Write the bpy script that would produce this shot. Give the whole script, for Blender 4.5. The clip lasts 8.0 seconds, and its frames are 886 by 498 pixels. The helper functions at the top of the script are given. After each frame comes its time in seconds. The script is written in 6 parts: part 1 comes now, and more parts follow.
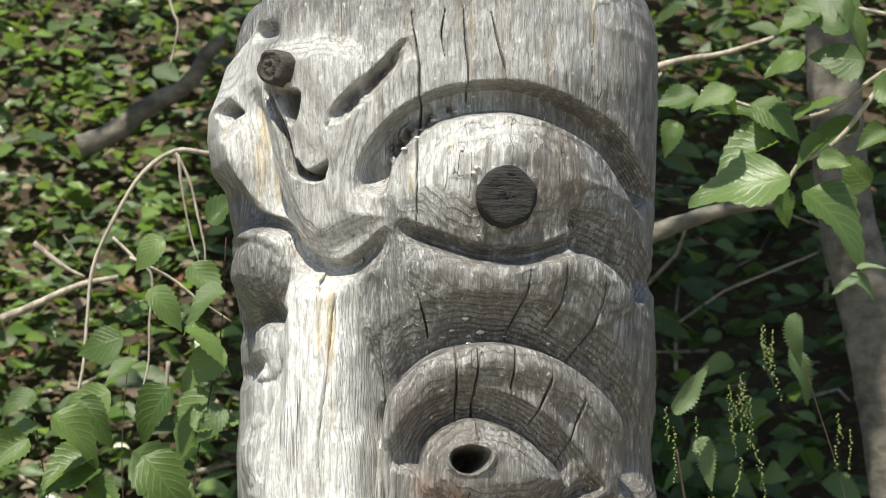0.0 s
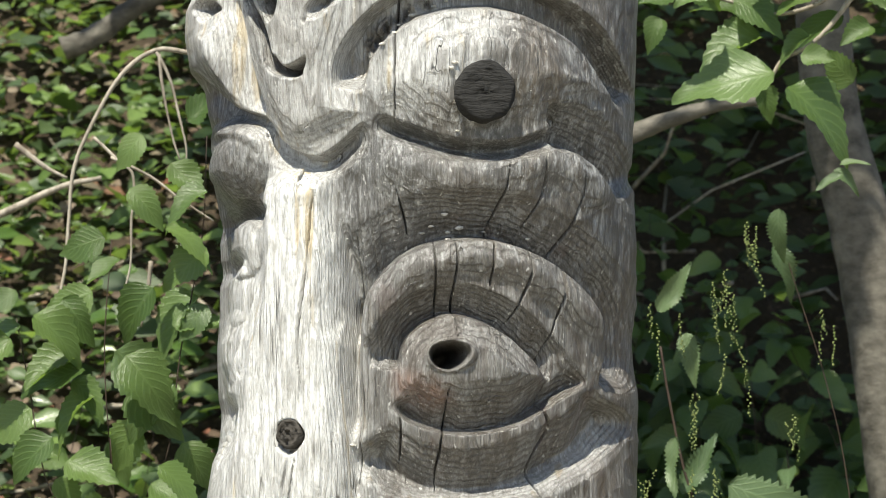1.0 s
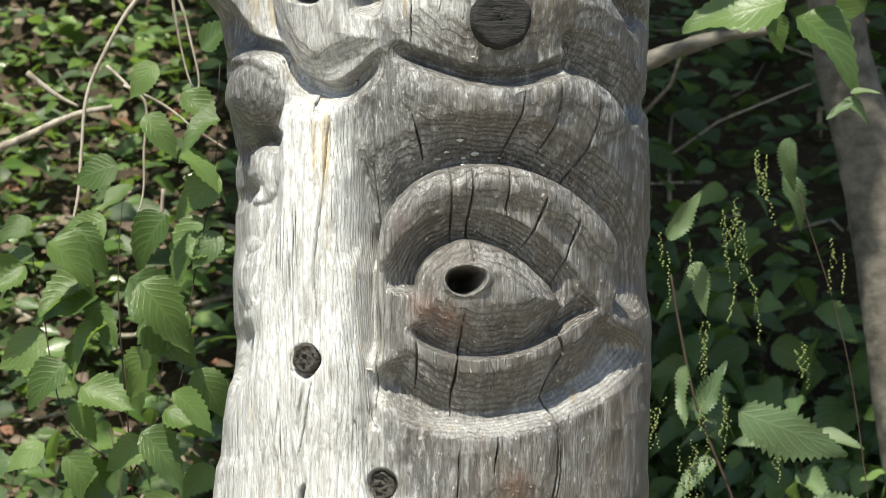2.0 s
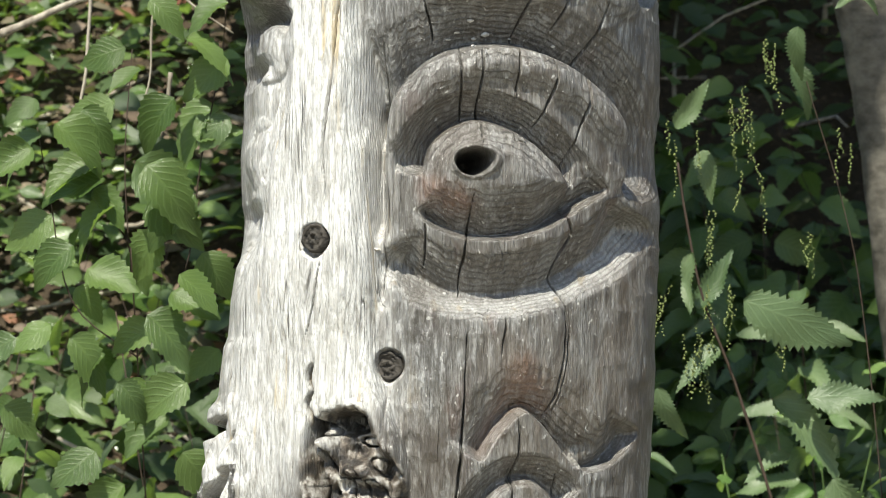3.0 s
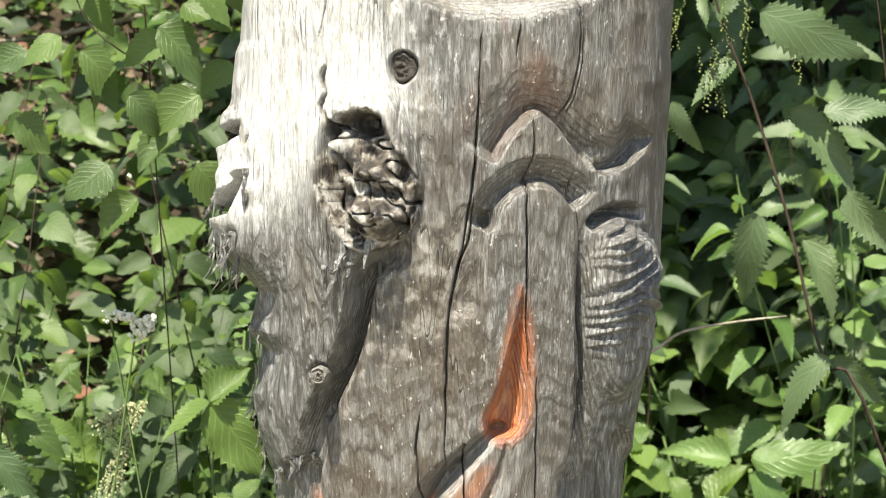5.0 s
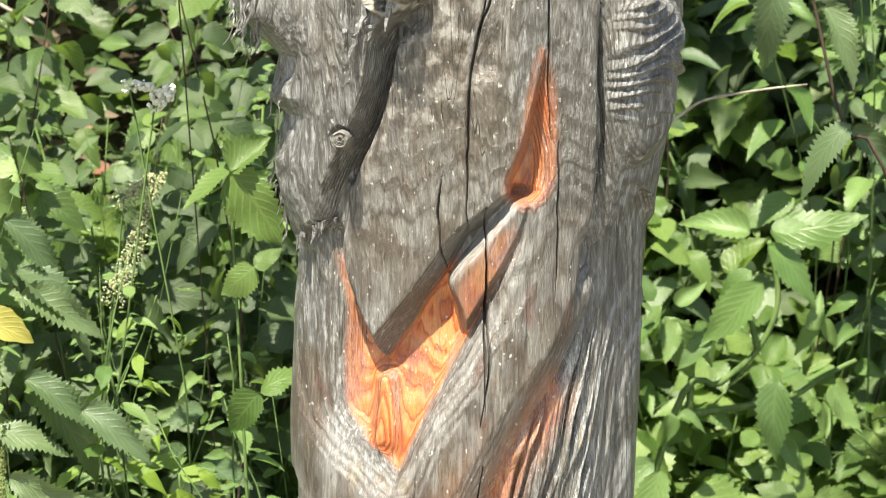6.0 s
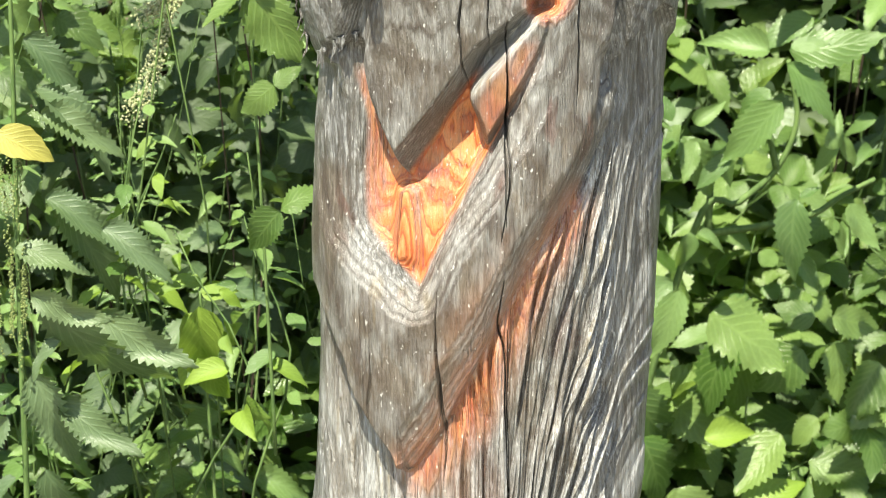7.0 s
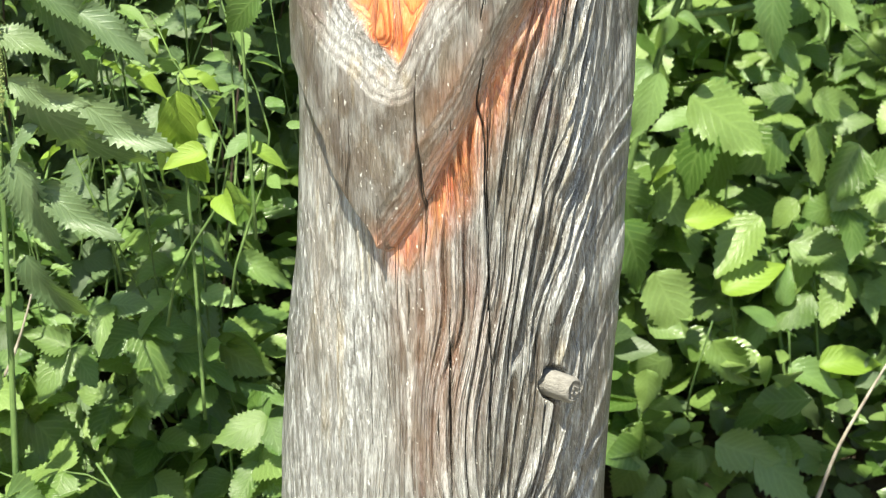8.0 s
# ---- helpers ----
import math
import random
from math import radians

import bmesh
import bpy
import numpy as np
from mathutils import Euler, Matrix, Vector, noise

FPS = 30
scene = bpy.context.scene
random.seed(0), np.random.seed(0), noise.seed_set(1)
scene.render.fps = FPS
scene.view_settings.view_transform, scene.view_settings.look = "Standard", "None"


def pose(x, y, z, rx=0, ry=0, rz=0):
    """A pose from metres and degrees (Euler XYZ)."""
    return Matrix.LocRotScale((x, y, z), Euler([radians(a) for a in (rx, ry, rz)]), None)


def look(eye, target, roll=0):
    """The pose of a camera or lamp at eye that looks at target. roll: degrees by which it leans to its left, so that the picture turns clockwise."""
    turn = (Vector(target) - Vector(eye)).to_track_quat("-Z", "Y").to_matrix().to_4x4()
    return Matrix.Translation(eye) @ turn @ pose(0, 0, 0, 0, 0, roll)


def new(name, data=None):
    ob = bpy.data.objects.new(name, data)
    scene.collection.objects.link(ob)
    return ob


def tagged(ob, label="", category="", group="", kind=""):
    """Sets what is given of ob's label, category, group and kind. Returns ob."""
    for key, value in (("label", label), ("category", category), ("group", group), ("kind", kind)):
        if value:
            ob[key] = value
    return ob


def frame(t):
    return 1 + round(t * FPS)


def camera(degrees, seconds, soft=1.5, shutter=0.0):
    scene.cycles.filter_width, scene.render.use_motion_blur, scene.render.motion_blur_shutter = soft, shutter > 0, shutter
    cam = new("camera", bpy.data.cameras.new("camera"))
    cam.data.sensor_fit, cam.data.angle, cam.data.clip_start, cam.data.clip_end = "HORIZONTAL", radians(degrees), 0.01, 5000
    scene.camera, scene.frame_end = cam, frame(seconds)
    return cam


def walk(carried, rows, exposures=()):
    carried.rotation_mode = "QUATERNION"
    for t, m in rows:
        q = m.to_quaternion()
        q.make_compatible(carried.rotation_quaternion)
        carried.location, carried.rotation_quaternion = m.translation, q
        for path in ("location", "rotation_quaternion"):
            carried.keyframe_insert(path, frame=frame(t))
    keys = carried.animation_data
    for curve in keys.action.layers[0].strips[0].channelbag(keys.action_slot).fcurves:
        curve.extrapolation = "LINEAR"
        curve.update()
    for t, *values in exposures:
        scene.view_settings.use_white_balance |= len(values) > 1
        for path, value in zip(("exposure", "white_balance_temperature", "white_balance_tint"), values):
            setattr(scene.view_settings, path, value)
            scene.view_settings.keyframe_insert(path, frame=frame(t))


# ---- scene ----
cam = camera(17.82, 8.0, soft=0.6)
PATH = [
    (0, (0.0133, -2.6362, 1.6735), (0.0189, -0.2065, 1.9883), 0.12),
    (0.5, (0.0289, -2.6293, 1.6690), (0.0382, -0.1943, 1.9390), -0.18),
    (1, (0.0266, -2.6269, 1.6655), (0.0373, -0.1881, 1.8993), -0.23),
    (2.5, (0.0062, -2.6432, 1.6478), (0.0199, -0.1975, 1.7915), -0.04),
    (3, (0.0033, -2.6369, 1.6370), (0.0157, -0.1888, 1.7307), 0.31),
    (3.5, (-0.0024, -2.6332, 1.6279), (0.0102, -0.1833, 1.6521), 0.43),
    (4, (-0.0004, -2.6326, 1.6170), (0.0090, -0.1828, 1.5852), 0.37),
    (4.2, (-0.0004, -2.6289, 1.6130), (0.0080, -0.1795, 1.5624), 0.27),
    (5.3, (0.0030, -2.6167, 1.5859), (-0.0003, -0.1733, 1.4068), -0.03),
    (5.5, (0.0022, -2.6157, 1.5799), (-0.0029, -0.1765, 1.3504), -0.19),
    (6, (-0.0045, -2.6143, 1.5725), (-0.0145, -0.1834, 1.2679), -0.13),
    (6.5, (-0.0091, -2.6144, 1.5664), (-0.0284, -0.1930, 1.1938), -0.12),
    (7, (-0.0104, -2.6171, 1.5595), (-0.0334, -0.2089, 1.1092), -0.32),
    (7.5, (-0.0123, -2.6198, 1.5511), (-0.0378, -0.2282, 1.0199), -0.52),
    (8, (-0.0099, -2.6126, 1.5443), (-0.0170, -0.2434, 0.9203), -0.65),
]
EXPOSURES = [(0.0, 0.88, 6650, 7), (2.5, 0.94, 6600, 6), (4.0, 1.04, 6700, 6), (5.5, 1.48, 6950, 7), (7.0, 1.58, 6850, 4), (8.0, 1.64, 6800, 2)]
cam.data.dof.use_dof, cam.data.dof.focus_distance, cam.data.dof.aperture_fstop = True, 2.46, 22.0
walk(cam, [(t, look(eye, target, roll)) for t, eye, target, roll in PATH], EXPOSURES)

# ---- daylight: a high sun from the front and the west side, clear sky ----
SUN = Vector((-0.17, -0.475, 0.863)).normalized()
sun = new("sun", bpy.data.lights.new("sun", "SUN"))
sun.data.energy, sun.data.angle, sun.data.color = 5.0, radians(0.6), (1.0, 0.95, 0.84)
sun.matrix_world = look(SUN * 30, (0, 0, 0))
world = bpy.data.worlds.new("world")
scene.world, world.use_nodes = world, True
wn = world.node_tree.nodes
sky = wn.new("ShaderNodeTexSky")
sky.sky_type, sky.sun_disc = "NISHITA", False
sky.sun_elevation, sky.sun_rotation = math.asin(SUN.z), math.atan2(SUN.x, SUN.y)
wn["Background"].inputs["Strength"].default_value = 0.09
world.node_tree.links.new(sky.outputs[0], wn["Background"].inputs["Color"])


# ---- materials ----
class Nodes:
    """Short hands for one material's node tree."""

    def __init__(self, name):
        self.mat = bpy.data.materials.new(name)
        self.mat.use_nodes = True
        self.tree = self.mat.node_tree
        self.bsdf = self.tree.nodes["Principled BSDF"]
        self.out = self.tree.nodes["Material Output"]

    def node(self, kind, **values):
        n = self.tree.nodes.new("ShaderNode" + kind)
        for key, value in values.items():
            setattr(n, key, value)
        return n

    def link(self, a, b):
        if isinstance(a, (int, float, tuple)):
            b.default_value = a
        else:
            self.tree.links.new(a, b)

    def math(self, op, a, b=0.0, c=0.0):
        n = self.node("Math", operation=op)
        for value, socket in zip((a, b, c), n.inputs):
            self.link(value, socket)
        return n.outputs[0]

    def mix(self, fac, a, b, blend="MIX"):
        n = self.node("Mix", data_type="RGBA", blend_type=blend)
        self.link(fac, n.inputs[0])
        for value, socket in ((a, n.inputs[6]), (b, n.inputs[7])):
            self.link((*value, 1.0) if isinstance(value, tuple) else value, socket)
        return n.outputs[2]

    def coords(self, scale=(1, 1, 1)):
        t, m = self.node("TexCoord"), self.node("Mapping")
        m.inputs["Scale"].default_value = scale
        self.link(t.outputs["Object"], m.inputs["Vector"])
        return m.outputs[0]

    def noise(self, scale, detail=4.0, stretch=(1, 1, 1), rough=0.55, distort=0.0):
        n = self.node("TexNoise")
        self.link(self.coords(stretch), n.inputs["Vector"])
        n.inputs["Scale"].default_value, n.inputs["Detail"].default_value = scale, detail
        n.inputs["Roughness"].default_value, n.inputs["Distortion"].default_value = rough, distort
        return n.outputs["Fac"]

    def ramp(self, fac, *stops):
        n = self.node("ValToRGB")
        e = n.color_ramp.elements
        while len(e) < len(stops):
            e.new(0.5)
        for k, (place, value) in enumerate(stops):
            e[k].position, e[k].color = place, (*value, 1) if isinstance(value, tuple) else (value, value, value, 1)
        self.link(fac, n.inputs[0])
        return n.outputs[0]

    def attribute(self, name):
        return self.node("Attribute", attribute_name=name).outputs["Fac"]

    def bump(self, height, distance, strength=1.0, under=None):
        n = self.node("Bump")
        n.inputs["Distance"].default_value, n.inputs["Strength"].default_value = distance, strength
        self.link(height, n.inputs["Height"])
        if under is not None:
            self.link(under, n.inputs["Normal"])
        return n.outputs[0]

    def finish(self, colour, rough, normal=None, specular=0.4):
        self.link((*colour, 1.0) if isinstance(colour, tuple) else colour, self.bsdf.inputs["Base Color"])
        self.link(rough, self.bsdf.inputs["Roughness"])
        self.bsdf.inputs["Specular IOR Level"].default_value = specular
        if normal is not None:
            self.link(normal, self.bsdf.inputs["Normal"])
        return self.mat


def weathered_wood():
    n = Nodes("weathered_wood")
    place = n.node("SeparateXYZ")
    n.link(n.coords(), place.inputs[0])
    # growth rings round a slightly wandering pith, nearly straight along the log
    wander = n.noise(2.2, 2.0, (1, 1, 0.5))
    px = n.math("ADD", place.outputs[0], n.math("MULTIPLY_ADD", wander, 0.05, -0.035))
    py = n.math("ADD", place.outputs[1], -0.01)
    radius = n.math("SQRT", n.math("ADD", n.math("MULTIPLY", px, px), n.math("MULTIPLY", py, py)))
    radius = n.math("ADD", radius, n.math("MULTIPLY", n.noise(14.0, 3.0, (1, 1, 0.22)), 0.004))
    radius = n.math("ADD", radius, n.math("MULTIPLY", n.noise(55.0, 2.0, (1, 1, 0.3)), 0.0012))
    fresh, pale, rot_dark = n.attribute("fresh"), n.attribute("pale"), n.attribute("rot_dark")
    radius = n.math("ADD", radius, n.math("MULTIPLY", fresh, n.math("MULTIPLY", n.noise(15.0, 2.0, (1, 1, 0.5)), 0.012)))
    # years of wide and of narrow rings
    years = n.node("TexNoise", noise_dimensions="1D")
    n.link(n.math("MULTIPLY", radius, 120.0), years.inputs["W"])
    radius = n.math("ADD", radius, n.math("MULTIPLY", years.outputs["Fac"], 0.002))
    phase = n.math("FRACT", n.math("MULTIPLY", radius, 1 / 0.0031))
    late = n.ramp(phase, (0.0, 0.55), (0.16, 0.0), (0.50, 0.0), (0.82, 1.0), (0.93, 0.9), (1.0, 0.55))
    fibre = n.noise(1.0, 4.0, (800, 800, 85), 0.7)
    strand = n.noise(1.0, 5.0, (330, 330, 24), 0.65)
    board = n.noise(1.0, 3.0, (42, 42, 3.0), 0.5)
    blotch = n.noise(7.0, 5.0, (1, 1, 0.5), 0.6)
    grime = n.noise(30.0, 6.0, (1, 1, 0.45), 0.7)
    glint_speck = n.noise(230.0, 2.0, (1, 1, 0.6))
    grit = n.noise(420.0, 4.0, (1, 1, 0.5), 0.75)
    patchy = n.ramp(n.noise(20.0, 4.0), (0.34, 0.45), (0.58, 1.0))
    # hair cracks run along the grain
    hair = n.ramp(n.math("ABSOLUTE", n.math("SUBTRACT", n.noise(1.0, 1.0, (85, 85, 1.4), 0.5), 0.5)), (0.0, 1.0), (0.010, 0.0))
    hair = n.math("MULTIPLY", hair, n.ramp(n.noise(30.0, 2.0, (1, 1, 0.4)), (0.54, 0.0), (0.66, 1.0)))
    # silver-grey skin
    grey = n.ramp(board, (0.30, (0.092, 0.091, 0.088)), (0.5, (0.178, 0.178, 0.174)), (0.70, (0.29, 0.291, 0.287)))
    grey = n.mix(n.ramp(strand, (0.36, 0.75), (0.51, 0.0)), grey, (0.055, 0.050, 0.044))
    grey = n.mix(n.ramp(strand, (0.54, 0.0), (0.68, 0.75)), grey, (0.40, 0.402, 0.40))
    grey = n.mix(n.ramp(fibre, (0.38, 0.75), (0.50, 0.0)), grey, (0.070, 0.064, 0.056))
    grey = n.mix(n.ramp(fibre, (0.56, 0.0), (0.70, 0.60)), grey, (0.52, 0.522, 0.52))
    grey = n.mix(n.math("MULTIPLY", late, n.math("MULTIPLY", patchy, 0.86)), grey, (0.050, 0.044, 0.037))
    grey = n.mix(n.ramp(blotch, (0.50, 0.0), (0.68, 0.55)), grey, (0.150, 0.112, 0.072))
    grey = n.mix(n.ramp(grime, (0.54, 0.0), (0.66, 0.55)), grey, (0.075, 0.070, 0.062))
    flecks = n.noise(150.0, 4.0, (1, 1, 0.28), 0.6)
    grey = n.mix(n.ramp(flecks, (0.34, 0.75), (0.47, 0.0)), grey, (0.060, 0.056, 0.050))
    grey = n.mix(n.ramp(flecks, (0.55, 0.0), (0.66, 0.6)), grey, (0.44, 0.442, 0.438))
    grey = n.mix(n.ramp(grit, (0.36, 0.55), (0.50, 0.0)), grey, (0.060, 0.055, 0.048))
    # bleached skin
    bleached = n.ramp(strand, (0.32, (0.44, 0.438, 0.43)), (0.5, (0.67, 0.672, 0.665)), (0.68, (0.80, 0.80, 0.795)))
    bleached = n.mix(n.ramp(fibre, (0.34, 0.60), (0.48, 0.0)), bleached, (0.20, 0.185, 0.160))
    bleached = n.mix(n.math("MULTIPLY", late, 0.30), bleached, (0.22, 0.20, 0.17))
    streak = n.noise(1.0, 3.0, (75, 75, 6), 0.5)
    bleached = n.mix(n.ramp(streak, (0.60, 0.0), (0.69, 0.65)), bleached, (0.50, 0.38, 0.18))
    bleached = n.mix(n.ramp(flecks, (0.34, 0.6), (0.45, 0.0)), bleached, (0.27, 0.26, 0.24))
    bleached = n.mix(n.ramp(grime, (0.58, 0.0), (0.68, 0.6)), bleached, (0.20, 0.18, 0.15))
    # brown wood under a patchy silver film, with dark red resin marks
    film = n.ramp(n.noise(24.0, 5.0, (1, 1, 0.55), 0.6), (0.47, 0.0), (0.54, 1.0))
    bare = n.mix(n.math("MULTIPLY", film, 0.62), n.ramp(strand, (0.32, (0.060, 0.046, 0.034)), (0.68, (0.160, 0.125, 0.090))), n.ramp(strand, (0.32, (0.12, 0.119, 0.112)), (0.68, (0.33, 0.328, 0.315))))
    bare = n.mix(n.ramp(n.noise(27.0, 3.0, (1, 1, 0.35), 0.55, 0.6), (0.62, 0.0), (0.67, 0.7)), bare, (0.105, 0.034, 0.020))
    bare = n.mix(n.math("MULTIPLY", late, n.ramp(n.noise(19.0, 3.0), (0.38, 0.35), (0.62, 0.9))), bare, (0.045, 0.027, 0.018))
    bare = n.mix(n.ramp(fibre, (0.36, 0.45), (0.52, 0.0)), bare, (0.050, 0.040, 0.030))
    grey = n.mix(n.math("MULTIPLY", n.attribute("brown"), n.ramp(strand, (0.35, 1.0), (0.62, 0.78))), grey, bare)
    colour = n.mix(pale, grey, bleached)
    deep = n.mix(n.ramp(n.noise(22.0, 3.0), (0.42, 0.0), (0.62, 1.0)), (0.56, 0.115, 0.018), (0.64, 0.21, 0.055))
    orange = n.mix(n.math("MULTIPLY", late, 0.55), deep, (0.68, 0.34, 0.15))
    orange = n.mix(n.ramp(phase, (0.18, 0.0), (0.38, 0.92), (0.56, 0.0)), orange, (0.27, 0.034, 0.009))
    orange = n.mix(n.ramp(fibre, (0.34, 0.4), (0.54, 0.0)), orange, (0.22, 0.075, 0.025))
    streaky = n.noise(1.0, 4.0, (95, 95, 9), 0.6)
    patch = n.math("MULTIPLY", fresh, n.ramp(streaky, (0.32, 0.35), (0.55, 1.0)))
    colour = n.mix(patch, colour, orange)
    # decay colour: rotted wood, and the darker slots, knot rims and torn holes
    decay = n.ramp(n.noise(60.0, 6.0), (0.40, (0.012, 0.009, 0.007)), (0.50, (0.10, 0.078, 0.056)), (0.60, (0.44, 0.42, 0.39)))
    colour = n.mix(rot_dark, colour, decay)
    colour = n.mix(hair, colour, (0.045, 0.038, 0.030))
    # small bright glints, put into the colour as white specks
    colour = n.mix(n.ramp(glint_speck, (0.67, 0.0), (0.74, 0.6)), colour, (0.68, 0.67, 0.64))
    # near-black cracks; hollows, creases and a crevice get shade put into the colour
    colour = n.mix(n.attribute("crack_dark"), colour, (0.022, 0.018, 0.014))
    normal = n.bump(n.math("MULTIPLY", late, patchy), 0.0013, 0.6)
    normal = n.bump(fibre, 0.0020, 0.8, normal)
    normal = n.bump(strand, 0.0016, 0.45, normal)
    normal = n.bump(hair, -0.0025, 0.9, normal)
    normal = n.bump(flecks, 0.0018, 0.45, normal)
    normal = n.bump(grit, 0.0014, 0.6, normal)
    normal = n.bump(n.noise(130.0, 5.0, (1, 1, 0.4), 0.65), 0.0034, 0.75, normal)
    worn = n.attribute("worn")
    rough = n.math("MULTIPLY", n.math("MULTIPLY_ADD", fibre, 0.40, 0.14), n.math("MULTIPLY_ADD", worn, -0.25, 1.0))
    return n.finish(colour, rough, normal, 0.8)


def dark_end_grain(name, low, high, cells=(1, 1, 1.6), scale=95.0):
    n = Nodes(name)
    rings = n.noise(scale, 5.0, cells, 0.65)
    colour = n.mix(rings, low, high)
    normal = n.bump(rings, 0.004, 0.9)
    return n.finish(colour, 0.85, n.bump(n.noise(220.0, 3.0), 0.001, 0.6, normal), 0.35)


def leaf_material(name, dark, light, under=0.4, gloss=0.42, vein=0.16):
    """A leaf with a midrib, side veins and a bit of light let through."""
    n = Nodes(name)
    uv = n.node("UVMap")
    s = n.node("SeparateXYZ")
    n.link(uv.outputs[0], s.inputs[0])
    off = n.math("ABSOLUTE", n.math("SUBTRACT", s.outputs[0], 0.5))
    side = n.math("PINGPONG", n.math("MULTIPLY", n.math("SUBTRACT", s.outputs[1], n.math("MULTIPLY", off, 0.75)), 8.0), 0.5)
    rib = n.math("SUBTRACT", 1.0, n.math("MINIMUM", 1.0, n.math("MINIMUM", n.math("MULTIPLY", off, 22.0), n.math("MULTIPLY", side, 5.0))))
    rnd = n.node("ObjectInfo").outputs["Random"]
    isl = n.node("NewGeometry").outputs["Random Per Island"]
    tone = n.math("FRACT", n.math("ADD", rnd, isl))
    colour = n.mix(tone, dark, light)
    grey_side = n.math("FRACT", n.math("MULTIPLY", tone, 7.31))
    colour = n.mix(n.ramp(grey_side, (0.6, 0.0), (1.0, 0.30)), colour, (0.160, 0.225, 0.135))
    colour = n.mix(n.math("MULTIPLY", n.noise(30.0, 3.0), 0.5), colour, tuple(0.6 * c for c in dark))
    colour = n.mix(n.math("MULTIPLY", rib, vein), colour, tuple(min(1, 1.6 * c + 0.02) for c in light))
    normal = n.bump(rib, 0.0010, 0.35)
    normal = n.bump(n.noise(140.0, 2.0), 0.0006, 0.5, normal)
    n.finish(colour, gloss, normal, 0.5)
    t = n.node("BsdfTranslucent")
    n.link(n.mix(0.5, colour, (0.22, 0.34, 0.03)), t.inputs["Color"])
    m = n.node("MixShader")
    m.inputs[0].default_value = under
    n.link(n.bsdf.outputs[0], m.inputs[1])
    n.link(t.outputs[0], m.inputs[2])
    n.link(m.outputs[0], n.out.inputs["Surface"])
    return n.mat


def bark_material(name, dark, light, scale=30.0, stretch=(1, 1, 0.3)):
    n = Nodes(name)
    a, b = n.noise(scale, 6.0, stretch, 0.65), n.noise(scale * 5, 3.0, stretch)
    colour = n.mix(n.ramp(a, (0.35, 0.0), (0.65, 1.0)), dark, light)
    normal = n.bump(b, 0.001, 0.6, n.bump(a, 0.004, 0.7))
    return n.finish(colour, 0.75, normal, 0.3)


def soil_material():
    n = Nodes("leaf_litter_soil")
    a, b = n.noise(9.0, 6.0), n.noise(70.0, 5.0)
    colour = n.mix(a, (0.020, 0.015, 0.010), (0.060, 0.045, 0.030))
    colour = n.mix(n.ramp(b, (0.55, 0.0), (0.7, 0.6)), colour, (0.16, 0.11, 0.07))
    # pale unseen ground in front, added to bounce light up; soil under the trees
    y = n.node("SeparateXYZ")
    n.link(n.coords(), y.inputs[0])
    open_ground = n.ramp(n.math("ADD", y.outputs[1], n.math("MULTIPLY", a, 0.4)), (0.45, 1.0), (0.75, 0.0))
    bounce_ground = n.mix(n.noise(120.0, 4.0), (0.17, 0.155, 0.115), (0.36, 0.33, 0.26))
    colour = n.mix(open_ground, colour, bounce_ground)
    return n.finish(colour, 0.9, n.bump(b, 0.01, 0.8), 0.2)


WOOD = weathered_wood()
CHIP = bark_material("pale_wood_crumb", (0.40, 0.38, 0.34), (0.70, 0.68, 0.64), 300.0)
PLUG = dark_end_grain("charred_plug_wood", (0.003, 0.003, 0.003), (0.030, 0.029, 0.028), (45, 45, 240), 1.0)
KNOT = dark_end_grain("grey_knot_wood", (0.008, 0.007, 0.006), (0.085, 0.076, 0.066))
STUB = dark_end_grain("pale_stub_wood", (0.045, 0.038, 0.032), (0.29, 0.275, 0.25))
BROAD = leaf_material("broad_leaf", (0.060, 0.108, 0.030), (0.175, 0.260, 0.080), 0.45, 0.28)
NETTLE = leaf_material("nettle_leaf", (0.060, 0.105, 0.044), (0.145, 0.205, 0.092), 0.30, 0.38)
BRAMBLE = leaf_material("bramble_leaf", (0.065, 0.130, 0.028), (0.245, 0.350, 0.100), 0.45, 0.28)
BALSAM = leaf_material("balsam_leaf", (0.090, 0.175, 0.045), (0.245, 0.365, 0.120), 0.45, 0.30)
LIME = leaf_material("young_leaf", (0.16, 0.27, 0.03), (0.28, 0.40, 0.06), 0.45, 0.45)
# darker leaf copy: the thicket's shade is put into its colour
DARKLEAF = leaf_material("shade_tinted_leaf", (0.034, 0.062, 0.024), (0.085, 0.128, 0.046), 0.35, 0.5)
YELLOW = leaf_material("yellow_leaf", (0.42, 0.36, 0.05), (0.55, 0.48, 0.10), 0.4, 0.5)
LITTER = leaf_material("dead_leaf", (0.085, 0.055, 0.036), (0.22, 0.165, 0.115), 0.2, 0.7)
RUST = leaf_material("rust_leaf", (0.20, 0.075, 0.045), (0.30, 0.14, 0.09), 0.25, 0.6)
GREENSTEM = bark_material("green_stem", (0.045, 0.085, 0.022), (0.11, 0.17, 0.05), 60.0)
REDSTEM = bark_material("reddish_stem", (0.026, 0.017, 0.012), (0.062, 0.042, 0.030), 60.0)
TWIG = bark_material("grey_twig", (0.16, 0.135, 0.105), (0.38, 0.34, 0.28), 80.0)
TRUNK = bark_material("smooth_grey_bark", (0.050, 0.045, 0.036), (0.150, 0.138, 0.115), 22.0, (1, 1, 1.6))
FLOWER = bark_material("flower_cluster", (0.24, 0.27, 0.12), (0.46, 0.46, 0.28), 200.0, (1, 1, 1))
SEED = bark_material("seed_string", (0.09, 0.12, 0.035), (0.22, 0.26, 0.09), 200.0, (1, 1, 1))
